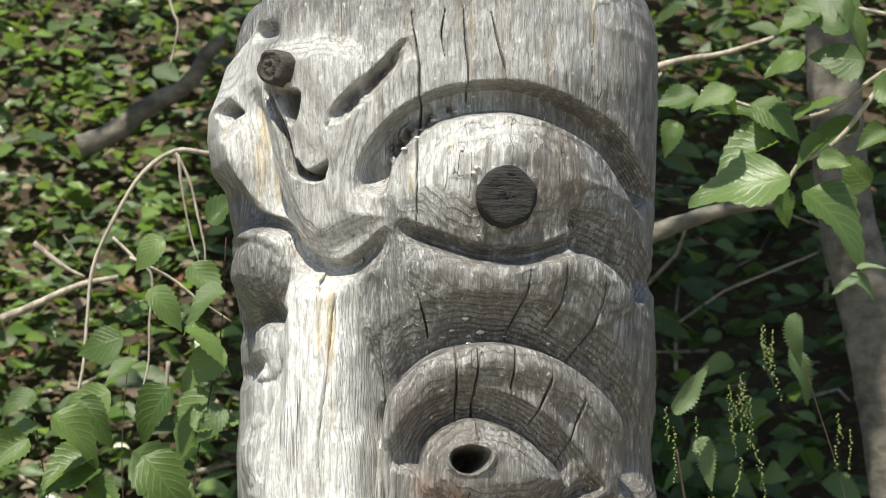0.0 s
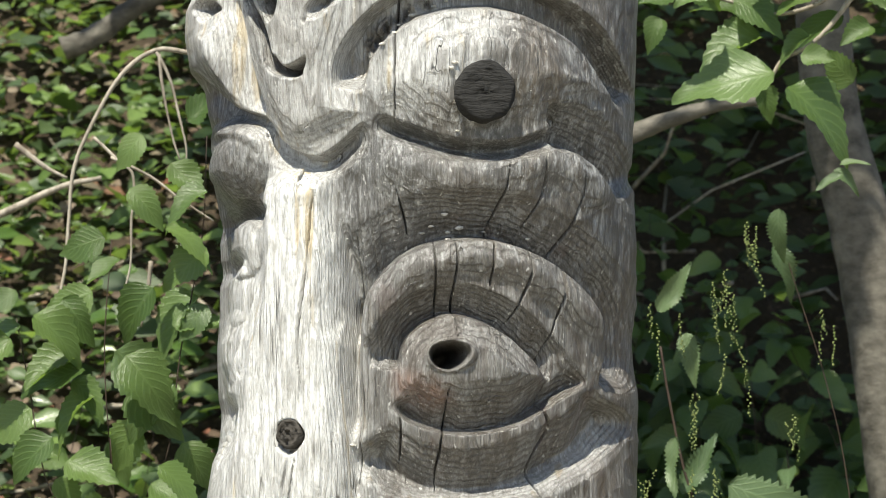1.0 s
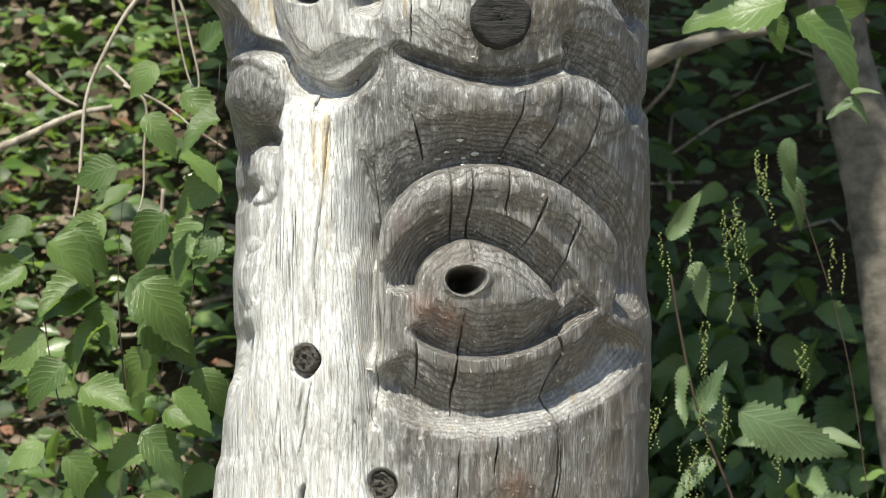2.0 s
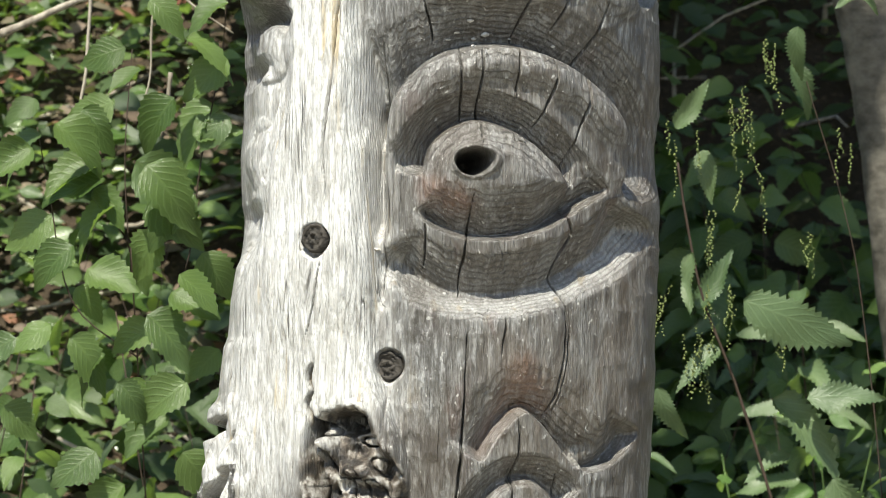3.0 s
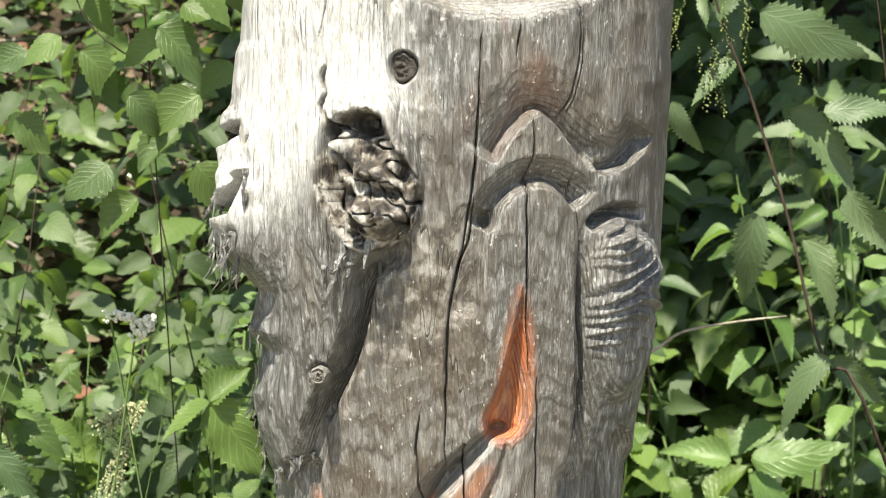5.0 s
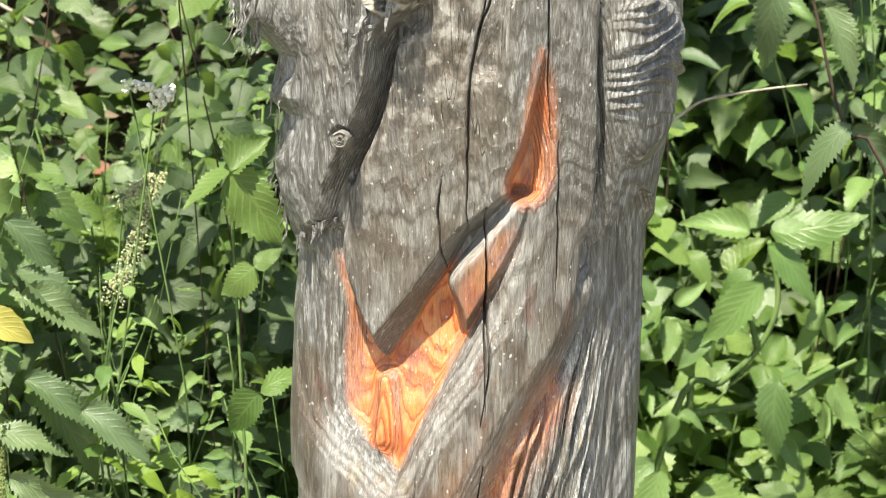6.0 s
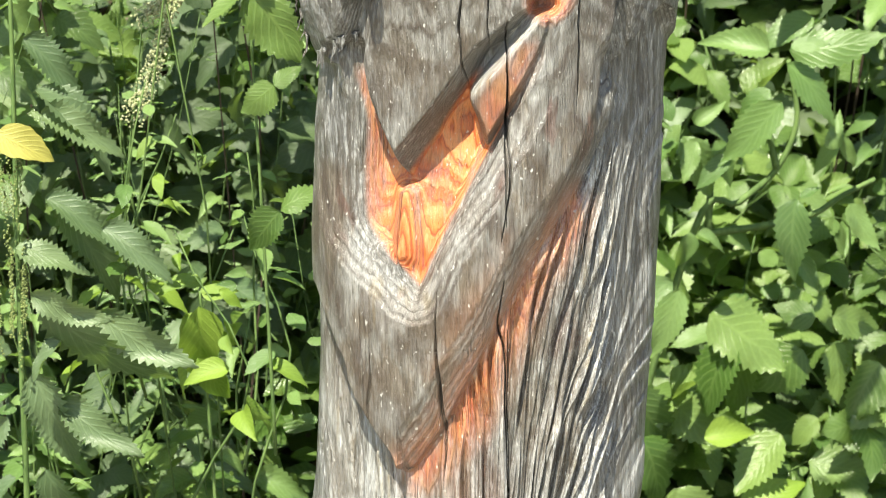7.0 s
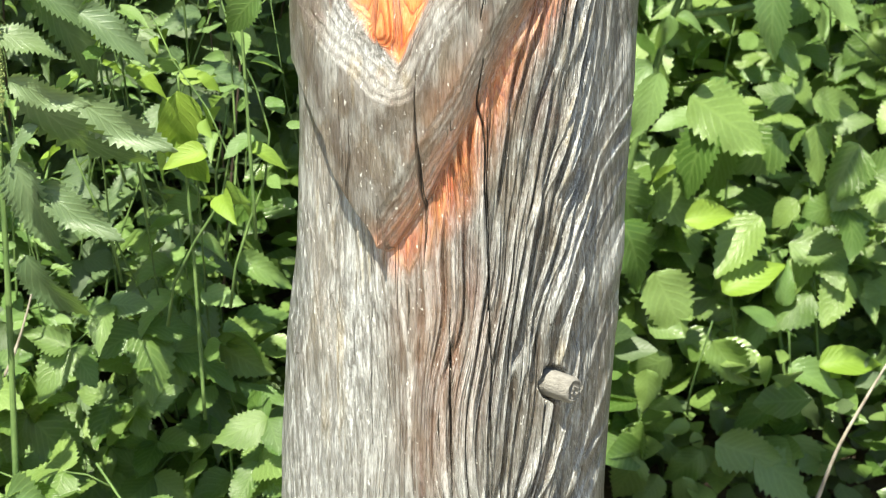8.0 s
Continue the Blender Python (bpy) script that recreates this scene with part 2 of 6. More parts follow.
WHITE = bark_material("white_petal", (0.62, 0.62, 0.50), (0.80, 0.80, 0.72), 200.0, (1, 1, 1))
SOIL = soil_material()


# ---- mesh helpers ----
def mesh_object(name, bm, material, parent=None, label=""):
    me = bpy.data.meshes.new(name)
    bm.to_mesh(me)
    bm.free()
    me.materials.append(material)
    ob = new(name, me)
    if parent is not None:
        ob.parent = parent
    if label:
        tagged(ob, label)
    return ob


def part(name, bm, material, parent, label=""):
    return mesh_object(name, bm, material, parent, label)


def smooth(x):
    x = np.clip(x, 0.0, 1.0)
    return x * x * (3 - 2 * x)


def spline(points, steps=8, closed=False):
    """A Catmull-Rom curve through the points, as an array of rows."""
    p = np.array(points, float)
    p = np.vstack([p[-1:], p, p[:2]]) if closed else np.vstack([2 * p[0] - p[1], p, 2 * p[-1] - p[-2]])
    out = []
    for k in range(1, len(p) - 2):
        for s in np.linspace(0, 1, steps, endpoint=False):
            a, b, c, d = p[k - 1 : k + 3]
            out.append(0.5 * (2 * b + (c - a) * s + (2 * a - 5 * b + 4 * c - d) * s**2 + (3 * b - a - 3 * c + d) * s**3))
    out.append(out[0] if closed else p[-2])
    return np.array(out)


def tube(bm, points, radii, sides=7, jitter=0.0):
    """A bent tapering rod along the points."""
    pts = [Vector(p) for p in points]
    rings = []
    for k, p in enumerate(pts):
        ahead = (pts[min(k + 1, len(pts) - 1)] - pts[max(k - 1, 0)]).normalized()
        side = ahead.cross(Vector((0.13, 0.97, 0.2))).normalized()
        up = side.cross(ahead)
        r = radii[0] + (radii[1] - radii[0]) * k / max(1, len(pts) - 1)
        ring = []
        for s in range(sides):
            a = 2 * math.pi * s / sides
            rr = r * (1 + jitter * random.uniform(-1, 1))
            ring.append(bm.verts.new(p + rr * (math.cos(a) * side + math.sin(a) * up)))
        rings.append(ring)
    for a, b in zip(rings, rings[1:]):
        for s in range(sides):
            bm.faces.new((a[s], a[(s + 1) % sides], b[(s + 1) % sides], b[s])).smooth = True
    bm.faces.new(rings[0][::-1])
    bm.faces.new(rings[-1])
    return bm


# ---- the carved pole ----
# its two sides by height: the log swells at the faces and narrows below
LEFT_Z = [0, 0.6, 0.77, 0.85, 0.97, 1.1, 1.25, 1.4, 1.5, 1.6, 1.75, 1.95, 2.1, 2.3]
LEFT_X = [-0.190, -0.183, -0.175, -0.163, -0.157, -0.158, -0.153, -0.168, -0.183, -0.190, -0.182, -0.180, -0.195, -0.195]
RIGHT_Z = [0, 0.6, 0.8, 0.98, 1.1, 1.25, 1.31, 1.37, 1.47, 1.6, 1.8, 2.0, 2.15, 2.3]
RIGHT_X = [0.140, 0.143, 0.156, 0.168, 0.175, 0.176, 0.183, 0.196, 0.207, 0.212, 0.219, 0.218, 0.222, 0.222]
POLE_TOP = 2.262
# the ragged outline of the side that is turned away: scrolls, lips and torn wood
EDGE_Z = [1.190, 1.253, 1.273, 1.310, 1.336, 1.375, 1.393, 1.410, 1.430, 1.441, 1.451, 1.470, 1.491, 1.519, 1.561, 1.603, 1.645, 1.655, 1.687, 1.718, 1.738, 1.764, 1.779, 1.809, 1.827, 1.856, 1.885, 1.898, 1.910, 1.927, 1.941, 1.952, 1.979, 2.009, 2.029, 2.047, 2.082, 2.114, 2.136, 2.158, 2.181, 2.194, 2.205, 2.207]
EDGE_X = [-0.155, -0.148, -0.158, -0.168, -0.170, -0.161, -0.172, -0.168, -0.168, -0.178, -0.188, -0.204, -0.210, -0.207, -0.202, -0.193, -0.188, -0.184, -0.182, -0.177, -0.167, -0.160, -0.172, -0.177, -0.177, -0.170, -0.170, -0.157, -0.168, -0.171, -0.161, -0.170, -0.180, -0.180, -0.173, -0.182, -0.196, -0.201, -0.200, -0.191, -0.184, -0.174, -0.158, -0.141]


def value_noise(x, y, seed):
    """Smooth noise from -1 to 1 on arrays."""
    rng = np.random.RandomState(seed)
    table = rng.uniform(-1, 1, (64, 64))
    xi, yi = np.floor(x).astype(int), np.floor(y).astype(int)
    fx, fy = smooth(x - xi), smooth(y - yi)
    a, b = table[xi % 64, yi % 64], table[(xi + 1) % 64, yi % 64]
    c, d = table[xi % 64, (yi + 1) % 64], table[(xi + 1) % 64, (yi + 1) % 64]
    return (a * (1 - fx) + b * fx) * (1 - fy) + (c * (1 - fx) + d * fx) * fy


class Relief:
    """The log's skin as a net of angle and height, carved by strokes given in metres across and up."""

    def __init__(self):
        share = np.linspace(-98, 98, 2000)
        weight = np.cumsum(0.25 + np.maximum(0, np.cos(np.radians(share))))
        fine = np.radians(np.interp(np.linspace(weight[0], weight[-1], 600), weight, share))
        coarse = np.radians(np.linspace(98, 262, 42))[1:-1]
        self.angle = np.r_[fine, coarse]
        self.z = np.r_[np.linspace(-0.05, 0.56, 40), np.linspace(0.5615, POLE_TOP, 1330)]
        low, high = np.interp(self.z, LEFT_Z, LEFT_X), np.interp(self.z, RIGHT_Z, RIGHT_X)
        kern = np.ones(41) / 41
        pad = lambda v: np.convolve(np.pad(v, 20, mode="edge"), kern, "valid")  # noqa: E731
        low[40:], high[40:] = pad(low[40:]), pad(high[40:])
        self.mid, self.radius = (low + high) / 2, (high - low) / 2
        self.X = self.mid[:, None] + self.radius[:, None] * np.sin(self.angle)[None]
        self.Z = np.repeat(self.z[:, None], len(self.angle), 1)
        self.front = np.cos(self.angle) > -0.2
        self.H = np.zeros_like(self.X)
        self.F = np.zeros_like(self.X)
        self.masks = {k: np.zeros_like(self.X) for k in ("fresh", "pale", "rot_dark", "crack_dark", "brown", "worn")}

    def window(self, pts, margin):
        rows = np.where((self.z > pts[:, 1].min() - margin) & (self.z < pts[:, 1].max() + margin))[0]
        cols = np.where(self.front & (self.X[rows].max(0) > pts[:, 0].min() - margin) & (self.X[rows].min(0) < pts[:, 0].max() + margin))[0]
        return np.ix_(rows, cols)

    def reach(self, pts, win):
        """Distance to a curve, the side (above positive for a curve that runs to the right) and the place along it."""
        x, z = self.X[win], self.Z[win]
        best = np.full(x.shape, 9.0)
        side, along = np.ones_like(x), np.zeros_like(x)
        n = len(pts) - 1
        for k in range(n):
            (ax, az), (bx, bz) = pts[k], pts[k + 1]
            dx, dz = bx - ax, bz - az
            ll = dx * dx + dz * dz + 1e-12
            t = np.clip(((x - ax) * dx + (z - az) * dz) / ll, 0, 1)
            d = np.hypot(x - ax - t * dx, z - az - t * dz)
            near = d < best
            best = np.where(near, d, best)
            side = np.where(near, np.where(dx * (z - az) - dz * (x - ax) >= 0, 1.0, -1.0), side)
            along = np.where(near, (k + t) / n, along)
        return best, side, along

    def groove(self, points, depth, above, below, floor=0.0, ends=0.15, mask=None, amount=1.0):
        """A cut along a curve, with a wide or a steep flank on each side."""
        pts = spline(points, 6) if len(points) > 2 else np.array(points, float)
        win = self.window(pts, max(above, below))
        d, side, along = self.reach(pts, win)
        w = np.where(side > 0, above, below)
        f = np.where(side > 0, floor, 0.0)
        cut = 1 - smooth((d - f) / np.maximum(w - f, 1e-4))
        if ends:
            cut = cut * smooth(np.minimum(along, 1 - along) / ends)
        self.H[win] -= depth * cut
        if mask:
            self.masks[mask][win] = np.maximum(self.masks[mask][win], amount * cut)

    def cove(self, points, depth, above, below, power=1.0, ends=0.12):
        """A cut that is deepest along the curve: a long slope above it and a steep or soft step below."""
        pts = spline(points, 6)
        win = self.window(pts, max(above, below))
        d, side, along = self.reach(pts, win)
        up = np.clip(1 - d / above, 0, 1) ** power
        up = up * smooth((1.02 - d / above) / 0.22)
        cut = np.where(side > 0, up, 1 - smooth(d / below))
        self.H[win] -= depth * cut * smooth(np.minimum(along, 1 - along) / ends)

    def boss(self, x, z, wide, tall, height):
        """A rounded knob with an oval foot."""
        q = ((self.X - x) / wide) ** 2 + ((self.Z - z) / tall) ** 2
        self.H += np.where(self.front[None], height * np.clip(1 - q, 0, 1) ** 0.75, 0.0)

    def inside(self, points, margin):
        pts = spline(points, 5, closed=True)
        win = self.window(pts, margin)
        x, z = self.X[win], self.Z[win]
        d, _, _ = self.reach(pts, win)
        odd = np.zeros(x.shape, bool)
        for (ax, az), (bx, bz) in zip(pts, pts[1:]):
            if az != bz:
                odd ^= ((az > z) != (bz > z)) & (x < (bx - ax) * (z - az) / (bz - az) + ax)
        return win, np.where(odd, d, -d)

    def plateau(self, points, height, edge, mask=None, amount=1.0, power=1.0):
        """Lifts or sinks a closed region, with a flank of the given width inside its outline."""
        win, d = self.inside(points, 0.004)
        lift = smooth(d / edge + 0.02) ** power
        self.H[win] += height * lift
        if mask:
            self.masks[mask][win] = np.maximum(self.masks[mask][win], amount * lift)

    def stain(self, points, mask, amount, edge):
        win, d = self.inside(points, edge)
        self.masks[mask][win] = np.maximum(self.masks[mask][win], amount * smooth(0.5 + d / edge))

    def roughen(self, points, depth, scale, edge, seed):
        win, d = self.inside(points, edge)
        x, z = self.X[win], self.Z[win]
        bumps = sum(value_noise(x * scale * f, z * scale * f * 0.7, seed + f) / f for f in (1, 2, 4))
        self.H[win] += depth * bumps * smooth(0.5 + d / edge)

    def crack_dark(self, points, depth=0.005):
        """One of the drying cracks, tinted near-black; long ones gape more than short."""
        pts = spline(points, 8)
        width = 0.0009 + 0.0009 * min(1.0, (pts[0, 1] - pts[-1, 1]) / 0.2)
        pts[:, 0] += np.array([0.0012 * noise.noise((3.1, p[1] * 60, 0.5)) + 0.0022 * noise.noise((8.3, p[1] * 18, 0.5)) for p in pts])
        win = self.window(pts, width * 2)
        d, _, along = self.reach(pts, win)
        w = width * (0.25 + 0.75 * smooth(np.minimum(along, 1 - along) / 0.4))
        cut = 1 - smooth((d - 0.25 * w) / (0.75 * w + 1e-5))
        self.H[win] -= depth * cut
        self.masks["crack_dark"][win] = np.maximum(self.masks["crack_dark"][win], 1 - smooth((d - 0.15 * w) / (0.55 * w)))


def carve():
    r = Relief()
    # the log itself is not quite round
    r.H += 0.0030 * value_noise(r.X * 22, r.Z * 5, 3) + 0.0012 * value_noise(r.X * 70, r.Z * 12, 4)
    r.H += 0.0005 * value_noise(r.X * 260, r.Z * 40, 5)

    # small flats left by the adze on the carved faces
    r.H -= 0.0016 * np.abs(value_noise(r.X * 62 + 3 * r.Z, r.Z * 48, 81)) * smooth((r.Z - 1.40) / 0.1) * smooth((r.X + 0.06) / 0.03)

    # the outline of the far side
    edge = np.interp(r.z, EDGE_Z, EDGE_X, left=np.nan)
    edge = np.where(np.isnan(edge), r.mid - r.radius, edge) - (r.mid - r.radius)
    r.H -= edge[:, None] * smooth((-np.sin(r.angle)[None] - 0.74) / 0.24) * smooth((np.cos(r.angle)[None] + 0.6) / 0.5)

    # -- the long bleached nose stands forward of the cheeks and lips --
    nose = [(-0.072, 1.977), (-0.103, 1.974), (-0.125, 1.957), (-0.125, 1.916), (-0.126, 1.871), (-0.133, 1.832), (-0.143, 1.797), (-0.148, 1.797), (-0.157, 1.757), (-0.173, 1.717), (-0.179, 1.666), (-0.137, 1.515), (-0.060, 1.567), (-0.046, 1.616), (-0.041, 1.665), (-0.040, 1.714), (-0.043, 1.763), (-0.046, 1.812), (-0.045, 1.861), (-0.048, 1.892), (-0.052, 1.932), (-0.052, 1.966)]
    win, d = r.inside(nose, 0.05)
    r.F[win] += 0.022 * smooth(d / np.where(r.X[win] < -0.09, 0.008, 0.030)) * smooth((r.Z[win] - 1.60) / 0.14) * smooth((1.995 - r.Z[win]) / 0.05)

    # -- upper face: brow, eye, beak --
    lid = [(-0.038, 2.034), (-0.033, 2.064), (-0.015, 2.088), (0.014, 2.105), (0.051, 2.114), (0.091, 2.116), (0.129, 2.107), (0.161, 2.090), (0.184, 2.064), (0.202, 2.038)]
    r.groove(lid, 0.022, 0.024, 0.009, floor=0.017, ends=0.08)
    r.plateau([(-0.026, 2.021), (-0.028, 2.049), (-0.012, 2.079), (0.017, 2.101), (0.051, 2.111), (0.091, 2.113), (0.129, 2.103), (0.159, 2.084), (0.182, 2.060), (0.198, 2.039), (0.166, 2.031), (0.142, 2.018), (0.121, 2.010), (0.086, 1.997), (0.051, 1.996), (0.017, 2.002), (-0.008, 2.013)], 0.010, 0.045, power=0.9)
    r.groove([(-0.027, 2.014), (-0.003, 2.003), (0.022, 1.994), (0.051, 1.986), (0.091, 1.986), (0.121, 1.994), (0.142, 2.006)], 0.017, 0.010, 0.012)
    r.cove([(0.132, 1.996), (0.151, 1.998), (0.170, 1.991), (0.186, 1.976), (0.208, 1.956)], 0.022, 0.038, 0.012, power=1.1)
    r.groove([(0.133, 2.029), (0.137, 2.019), (0.133, 2.010)], 0.006, 0.008, 0.008)
    # the snout of the upper face: a hooked beak with a knot above a slot
    r.plateau([(-0.141, 2.181), (-0.112, 2.185), (-0.060, 2.179), (-0.040, 2.148), (-0.045, 2.103), (-0.048, 2.064), (-0.040, 2.034), (-0.029, 2.018), (-0.040, 2.008), (-0.060, 1.995), (-0.080, 1.984), (-0.096, 1.985), (-0.111, 1.999), (-0.127, 2.026), (-0.137, 2.060), (-0.143, 2.094), (-0.149, 2.136)], 0.012, 0.028)
    r.plateau([(-0.187, 2.107), (-0.169, 2.117), (-0.151, 2.116), (-0.140, 2.088), (-0.135, 2.057), (-0.124, 2.024), (-0.127, 2.014), (-0.149, 2.027), (-0.169, 2.047), (-0.185, 2.073)], 0.016, 0.034)
    r.groove([(-0.156, 2.153), (-0.147, 2.115), (-0.140, 2.078), (-0.133, 2.047), (-0.119, 2.013)], 0.014, 0.012, 0.018, ends=0.2)
    r.groove([(-0.134, 2.144), (-0.124, 2.116), (-0.115, 2.092), (-0.110, 2.070), (-0.103, 2.060), (-0.090, 2.055), (-0.080, 2.058)], 0.016, 0.005, 0.006, ends=0.06, mask="rot_dark", amount=0.7)
    # hollow below the knot, its shade painted near-black
    r.plateau([(-0.123, 2.136), (-0.102, 2.133), (-0.101, 2.118), (-0.106, 2.103), (-0.111, 2.102), (-0.117, 2.116)], -0.026, 0.006, mask="crack_dark", amount=0.5)
    r.plateau([(-0.110, 2.073), (-0.103, 2.072), (-0.095, 2.062), (-0.078, 2.069), (-0.080, 2.055), (-0.096, 2.053), (-0.106, 2.059)], -0.016, 0.005, mask="rot_dark", amount=0.9)
    r.stain([(-0.135, 2.159), (-0.122, 2.146), (-0.117, 2.125), (-0.111, 2.099), (-0.119, 2.095), (-0.130, 2.122)], "rot_dark", 0.6, 0.010)
    r.stain([(-0.104, 2.154), (-0.086, 2.151), (-0.080, 2.076), (-0.106, 2.076), (-0.105, 2.098), (-0.098, 2.123)], "brown", 0.7, 0.012)
    r.groove([(-0.199, 2.088), (-0.174, 2.054), (-0.150, 2.031), (-0.119, 2.015), (-0.107, 1.996), (-0.088, 1.982), (-0.069, 1.979), (-0.050, 1.991), (-0.027, 2.012)], 0.016, 0.005, 0.022, ends=0.12)
    r.groove([(-0.079, 2.103), (-0.063, 2.123), (-0.040, 2.147), (-0.013, 2.175)], 0.016, 0.005, 0.014, ends=0.25, mask="rot_dark", amount=0.75)
    r.groove([(-0.181, 2.139), (-0.172, 2.127), (-0.167, 2.118)], 0.022, 0.010, 0.010, ends=0.3, mask="rot_dark", amount=0.8)
    r.groove([(-0.158, 2.200), (-0.141, 2.192), (-0.125, 2.195)], 0.010, 0.012, 0.010, ends=0.3)
    r.stain([(-0.037, 2.079), (-0.023, 2.096), (-0.003, 2.105), (0.026, 2.119), (0.026, 2.110), (-0.001, 2.095), (-0.023, 2.078), (-0.028, 2.059)], "rot_dark", 0.8, 0.012)
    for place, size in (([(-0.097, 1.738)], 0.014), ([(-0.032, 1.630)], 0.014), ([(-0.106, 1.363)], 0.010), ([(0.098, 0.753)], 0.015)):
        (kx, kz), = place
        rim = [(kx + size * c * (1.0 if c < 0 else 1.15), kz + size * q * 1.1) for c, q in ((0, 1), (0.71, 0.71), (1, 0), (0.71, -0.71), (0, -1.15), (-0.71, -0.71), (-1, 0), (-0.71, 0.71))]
        # a sunk, darker rim round each knot
        r.plateau(rim, -0.007, 0.004, mask="rot_dark", amount=0.8)
        r.groove([(kx, kz - size), (kx - 0.003, kz - 2.6 * size), (kx - 0.008, kz - 5 * size)], 0.003, 0.002, 0.002, ends=0.5, mask="crack_dark", amount=0.8)

    # crumbling wood in the diagonal cut and at the inner end of the brow
    r.roughen([(-0.079, 2.103), (-0.060, 2.132), (-0.035, 2.153), (-0.013, 2.177), (-0.016, 2.167), (-0.040, 2.138), (-0.060, 2.114), (-0.075, 2.098)], 0.004, 150, 0.006, 91)
    r.roughen([(-0.036, 2.078), (-0.023, 2.096), (-0.003, 2.105), (0.026, 2.119), (0.026, 2.110), (-0.001, 2.095), (-0.023, 2.078), (-0.028, 2.059)], 0.006, 140, 0.010, 92)
    r.stain([(0.127, 2.215), (0.159, 2.218), (0.187, 2.200), (0.211, 2.183), (0.199, 2.169), (0.169, 2.185), (0.142, 2.195)], "brown", 0.9, 0.02)

    # -- lips and scrolls at the turned-away side --
    r.plateau([(-0.192, 2.002), (-0.166, 2.014), (-0.138, 2.011), (-0.116, 1.985), (-0.123, 1.936), (-0.123, 1.886), (-0.133, 1.846), (-0.142, 1.817), (-0.159, 1.788), (-0.190, 1.760)], -0.009, 0.010)
    for (cx, cz), wide, tall, high in (((-0.151, 1.986), 0.033, 0.038, 0.020), ((-0.148, 1.911), 0.028, 0.030, 0.009), ((-0.158, 1.867), 0.022, 0.028, 0.005), ((-0.159, 1.820), 0.022, 0.034, 0.004)):
        r.boss(cx, cz, wide, tall, high)
    r.cove([(-0.173, 1.922), (-0.159, 1.935), (-0.142, 1.938), (-0.123, 1.926)], 0.014, 0.016, 0.006)

    # -- lower face: brow, lids, eye with its hole --
    ring = [(-0.041, 1.812), (-0.040, 1.842), (-0.030, 1.869), (-0.011, 1.890), (0.018, 1.905), (0.052, 1.912), (0.087, 1.911), (0.117, 1.903), (0.148, 1.887), (0.171, 1.866), (0.185, 1.837), (0.187, 1.807), (0.180, 1.776)]
    r.cove(ring, 0.027, 0.044, 0.008, power=1.25, ends=0.10)
    r.groove(ring, -0.004, 0.0, 0.036, ends=0.1)
    # rounded backs of the lid and of the brow above it
    r.groove([(-0.027, 1.807), (-0.022, 1.836), (-0.009, 1.860), (0.013, 1.878), (0.043, 1.888), (0.072, 1.890), (0.102, 1.883), (0.133, 1.867), (0.159, 1.848), (0.178, 1.823)], -0.008, 0.021, 0.021, ends=0.1)
    r.groove([(-0.026, 1.979), (0.008, 1.968), (0.048, 1.960), (0.087, 1.962), (0.128, 1.977), (0.159, 1.967), (0.184, 1.937)], -0.008, 0.032, 0.030, ends=0.1)
    ball = [(-0.007, 1.792), (-0.004, 1.812), (0.003, 1.826), (0.020, 1.839), (0.043, 1.846), (0.067, 1.842), (0.092, 1.831), (0.117, 1.810), (0.138, 1.786)]
    r.cove(ball, 0.021, 0.025, 0.007, power=1.0, ends=0.08)
    r.plateau([(-0.004, 1.792), (-0.001, 1.812), (0.009, 1.827), (0.028, 1.839), (0.047, 1.842), (0.070, 1.837), (0.092, 1.826), (0.115, 1.807), (0.132, 1.788), (0.107, 1.773), (0.077, 1.763), (0.052, 1.760), (0.023, 1.765), (0.001, 1.775)], 0.010, 0.028)
    r.plateau([(0.019, 1.806), (0.025, 1.820), (0.043, 1.823), (0.058, 1.820), (0.067, 1.809), (0.061, 1.796), (0.042, 1.789), (0.025, 1.793)], 0.005, 0.008)
    r.plateau([(0.024, 1.806), (0.028, 1.815), (0.042, 1.819), (0.055, 1.816), (0.059, 1.808), (0.053, 1.797), (0.041, 1.792), (0.029, 1.796)], -0.085, 0.010)
    r.cove([(-0.007, 1.768), (0.008, 1.754), (0.033, 1.745), (0.062, 1.743), (0.097, 1.750), (0.127, 1.766), (0.148, 1.779), (0.167, 1.790)], 0.016, 0.026, 0.006, power=1.3, ends=0.10)
    r.cove([(-0.035, 1.733), (-0.021, 1.718), (0.003, 1.702), (0.033, 1.694), (0.062, 1.693), (0.097, 1.699), (0.132, 1.712), (0.164, 1.729), (0.187, 1.753), (0.196, 1.768)], 0.021, 0.037, 0.026, power=1.15, ends=0.10)
    r.groove([(-0.040, 1.733), (-0.044, 1.783), (-0.043, 1.822), (-0.037, 1.861)], 0.014, 0.012, 0.014)
    r.groove([(0.181, 1.888), (0.197, 1.855), (0.201, 1.819), (0.199, 1.783)], 0.007, 0.012, 0.010)
    r.groove([(-0.052, 1.932), (-0.048, 1.892), (-0.045, 1.861), (-0.044, 1.802), (-0.041, 1.714), (-0.039, 1.670)], 0.008, 0.010, 0.010)
    r.stain([(-0.004, 1.792), (0.018, 1.789), (0.040, 1.777), (0.042, 1.765), (0.018, 1.762), (-0.001, 1.770)], "fresh", 0.14, 0.02)

    # -- arm arches and shoulder --
    r.cove([(0.045, 1.547), (0.056, 1.568), (0.073, 1.588), (0.090, 1.596), (0.109, 1.583), (0.122, 1.567), (0.143, 1.540)], 0.020, 0.040, 0.008, power=1.6, ends=0.08)
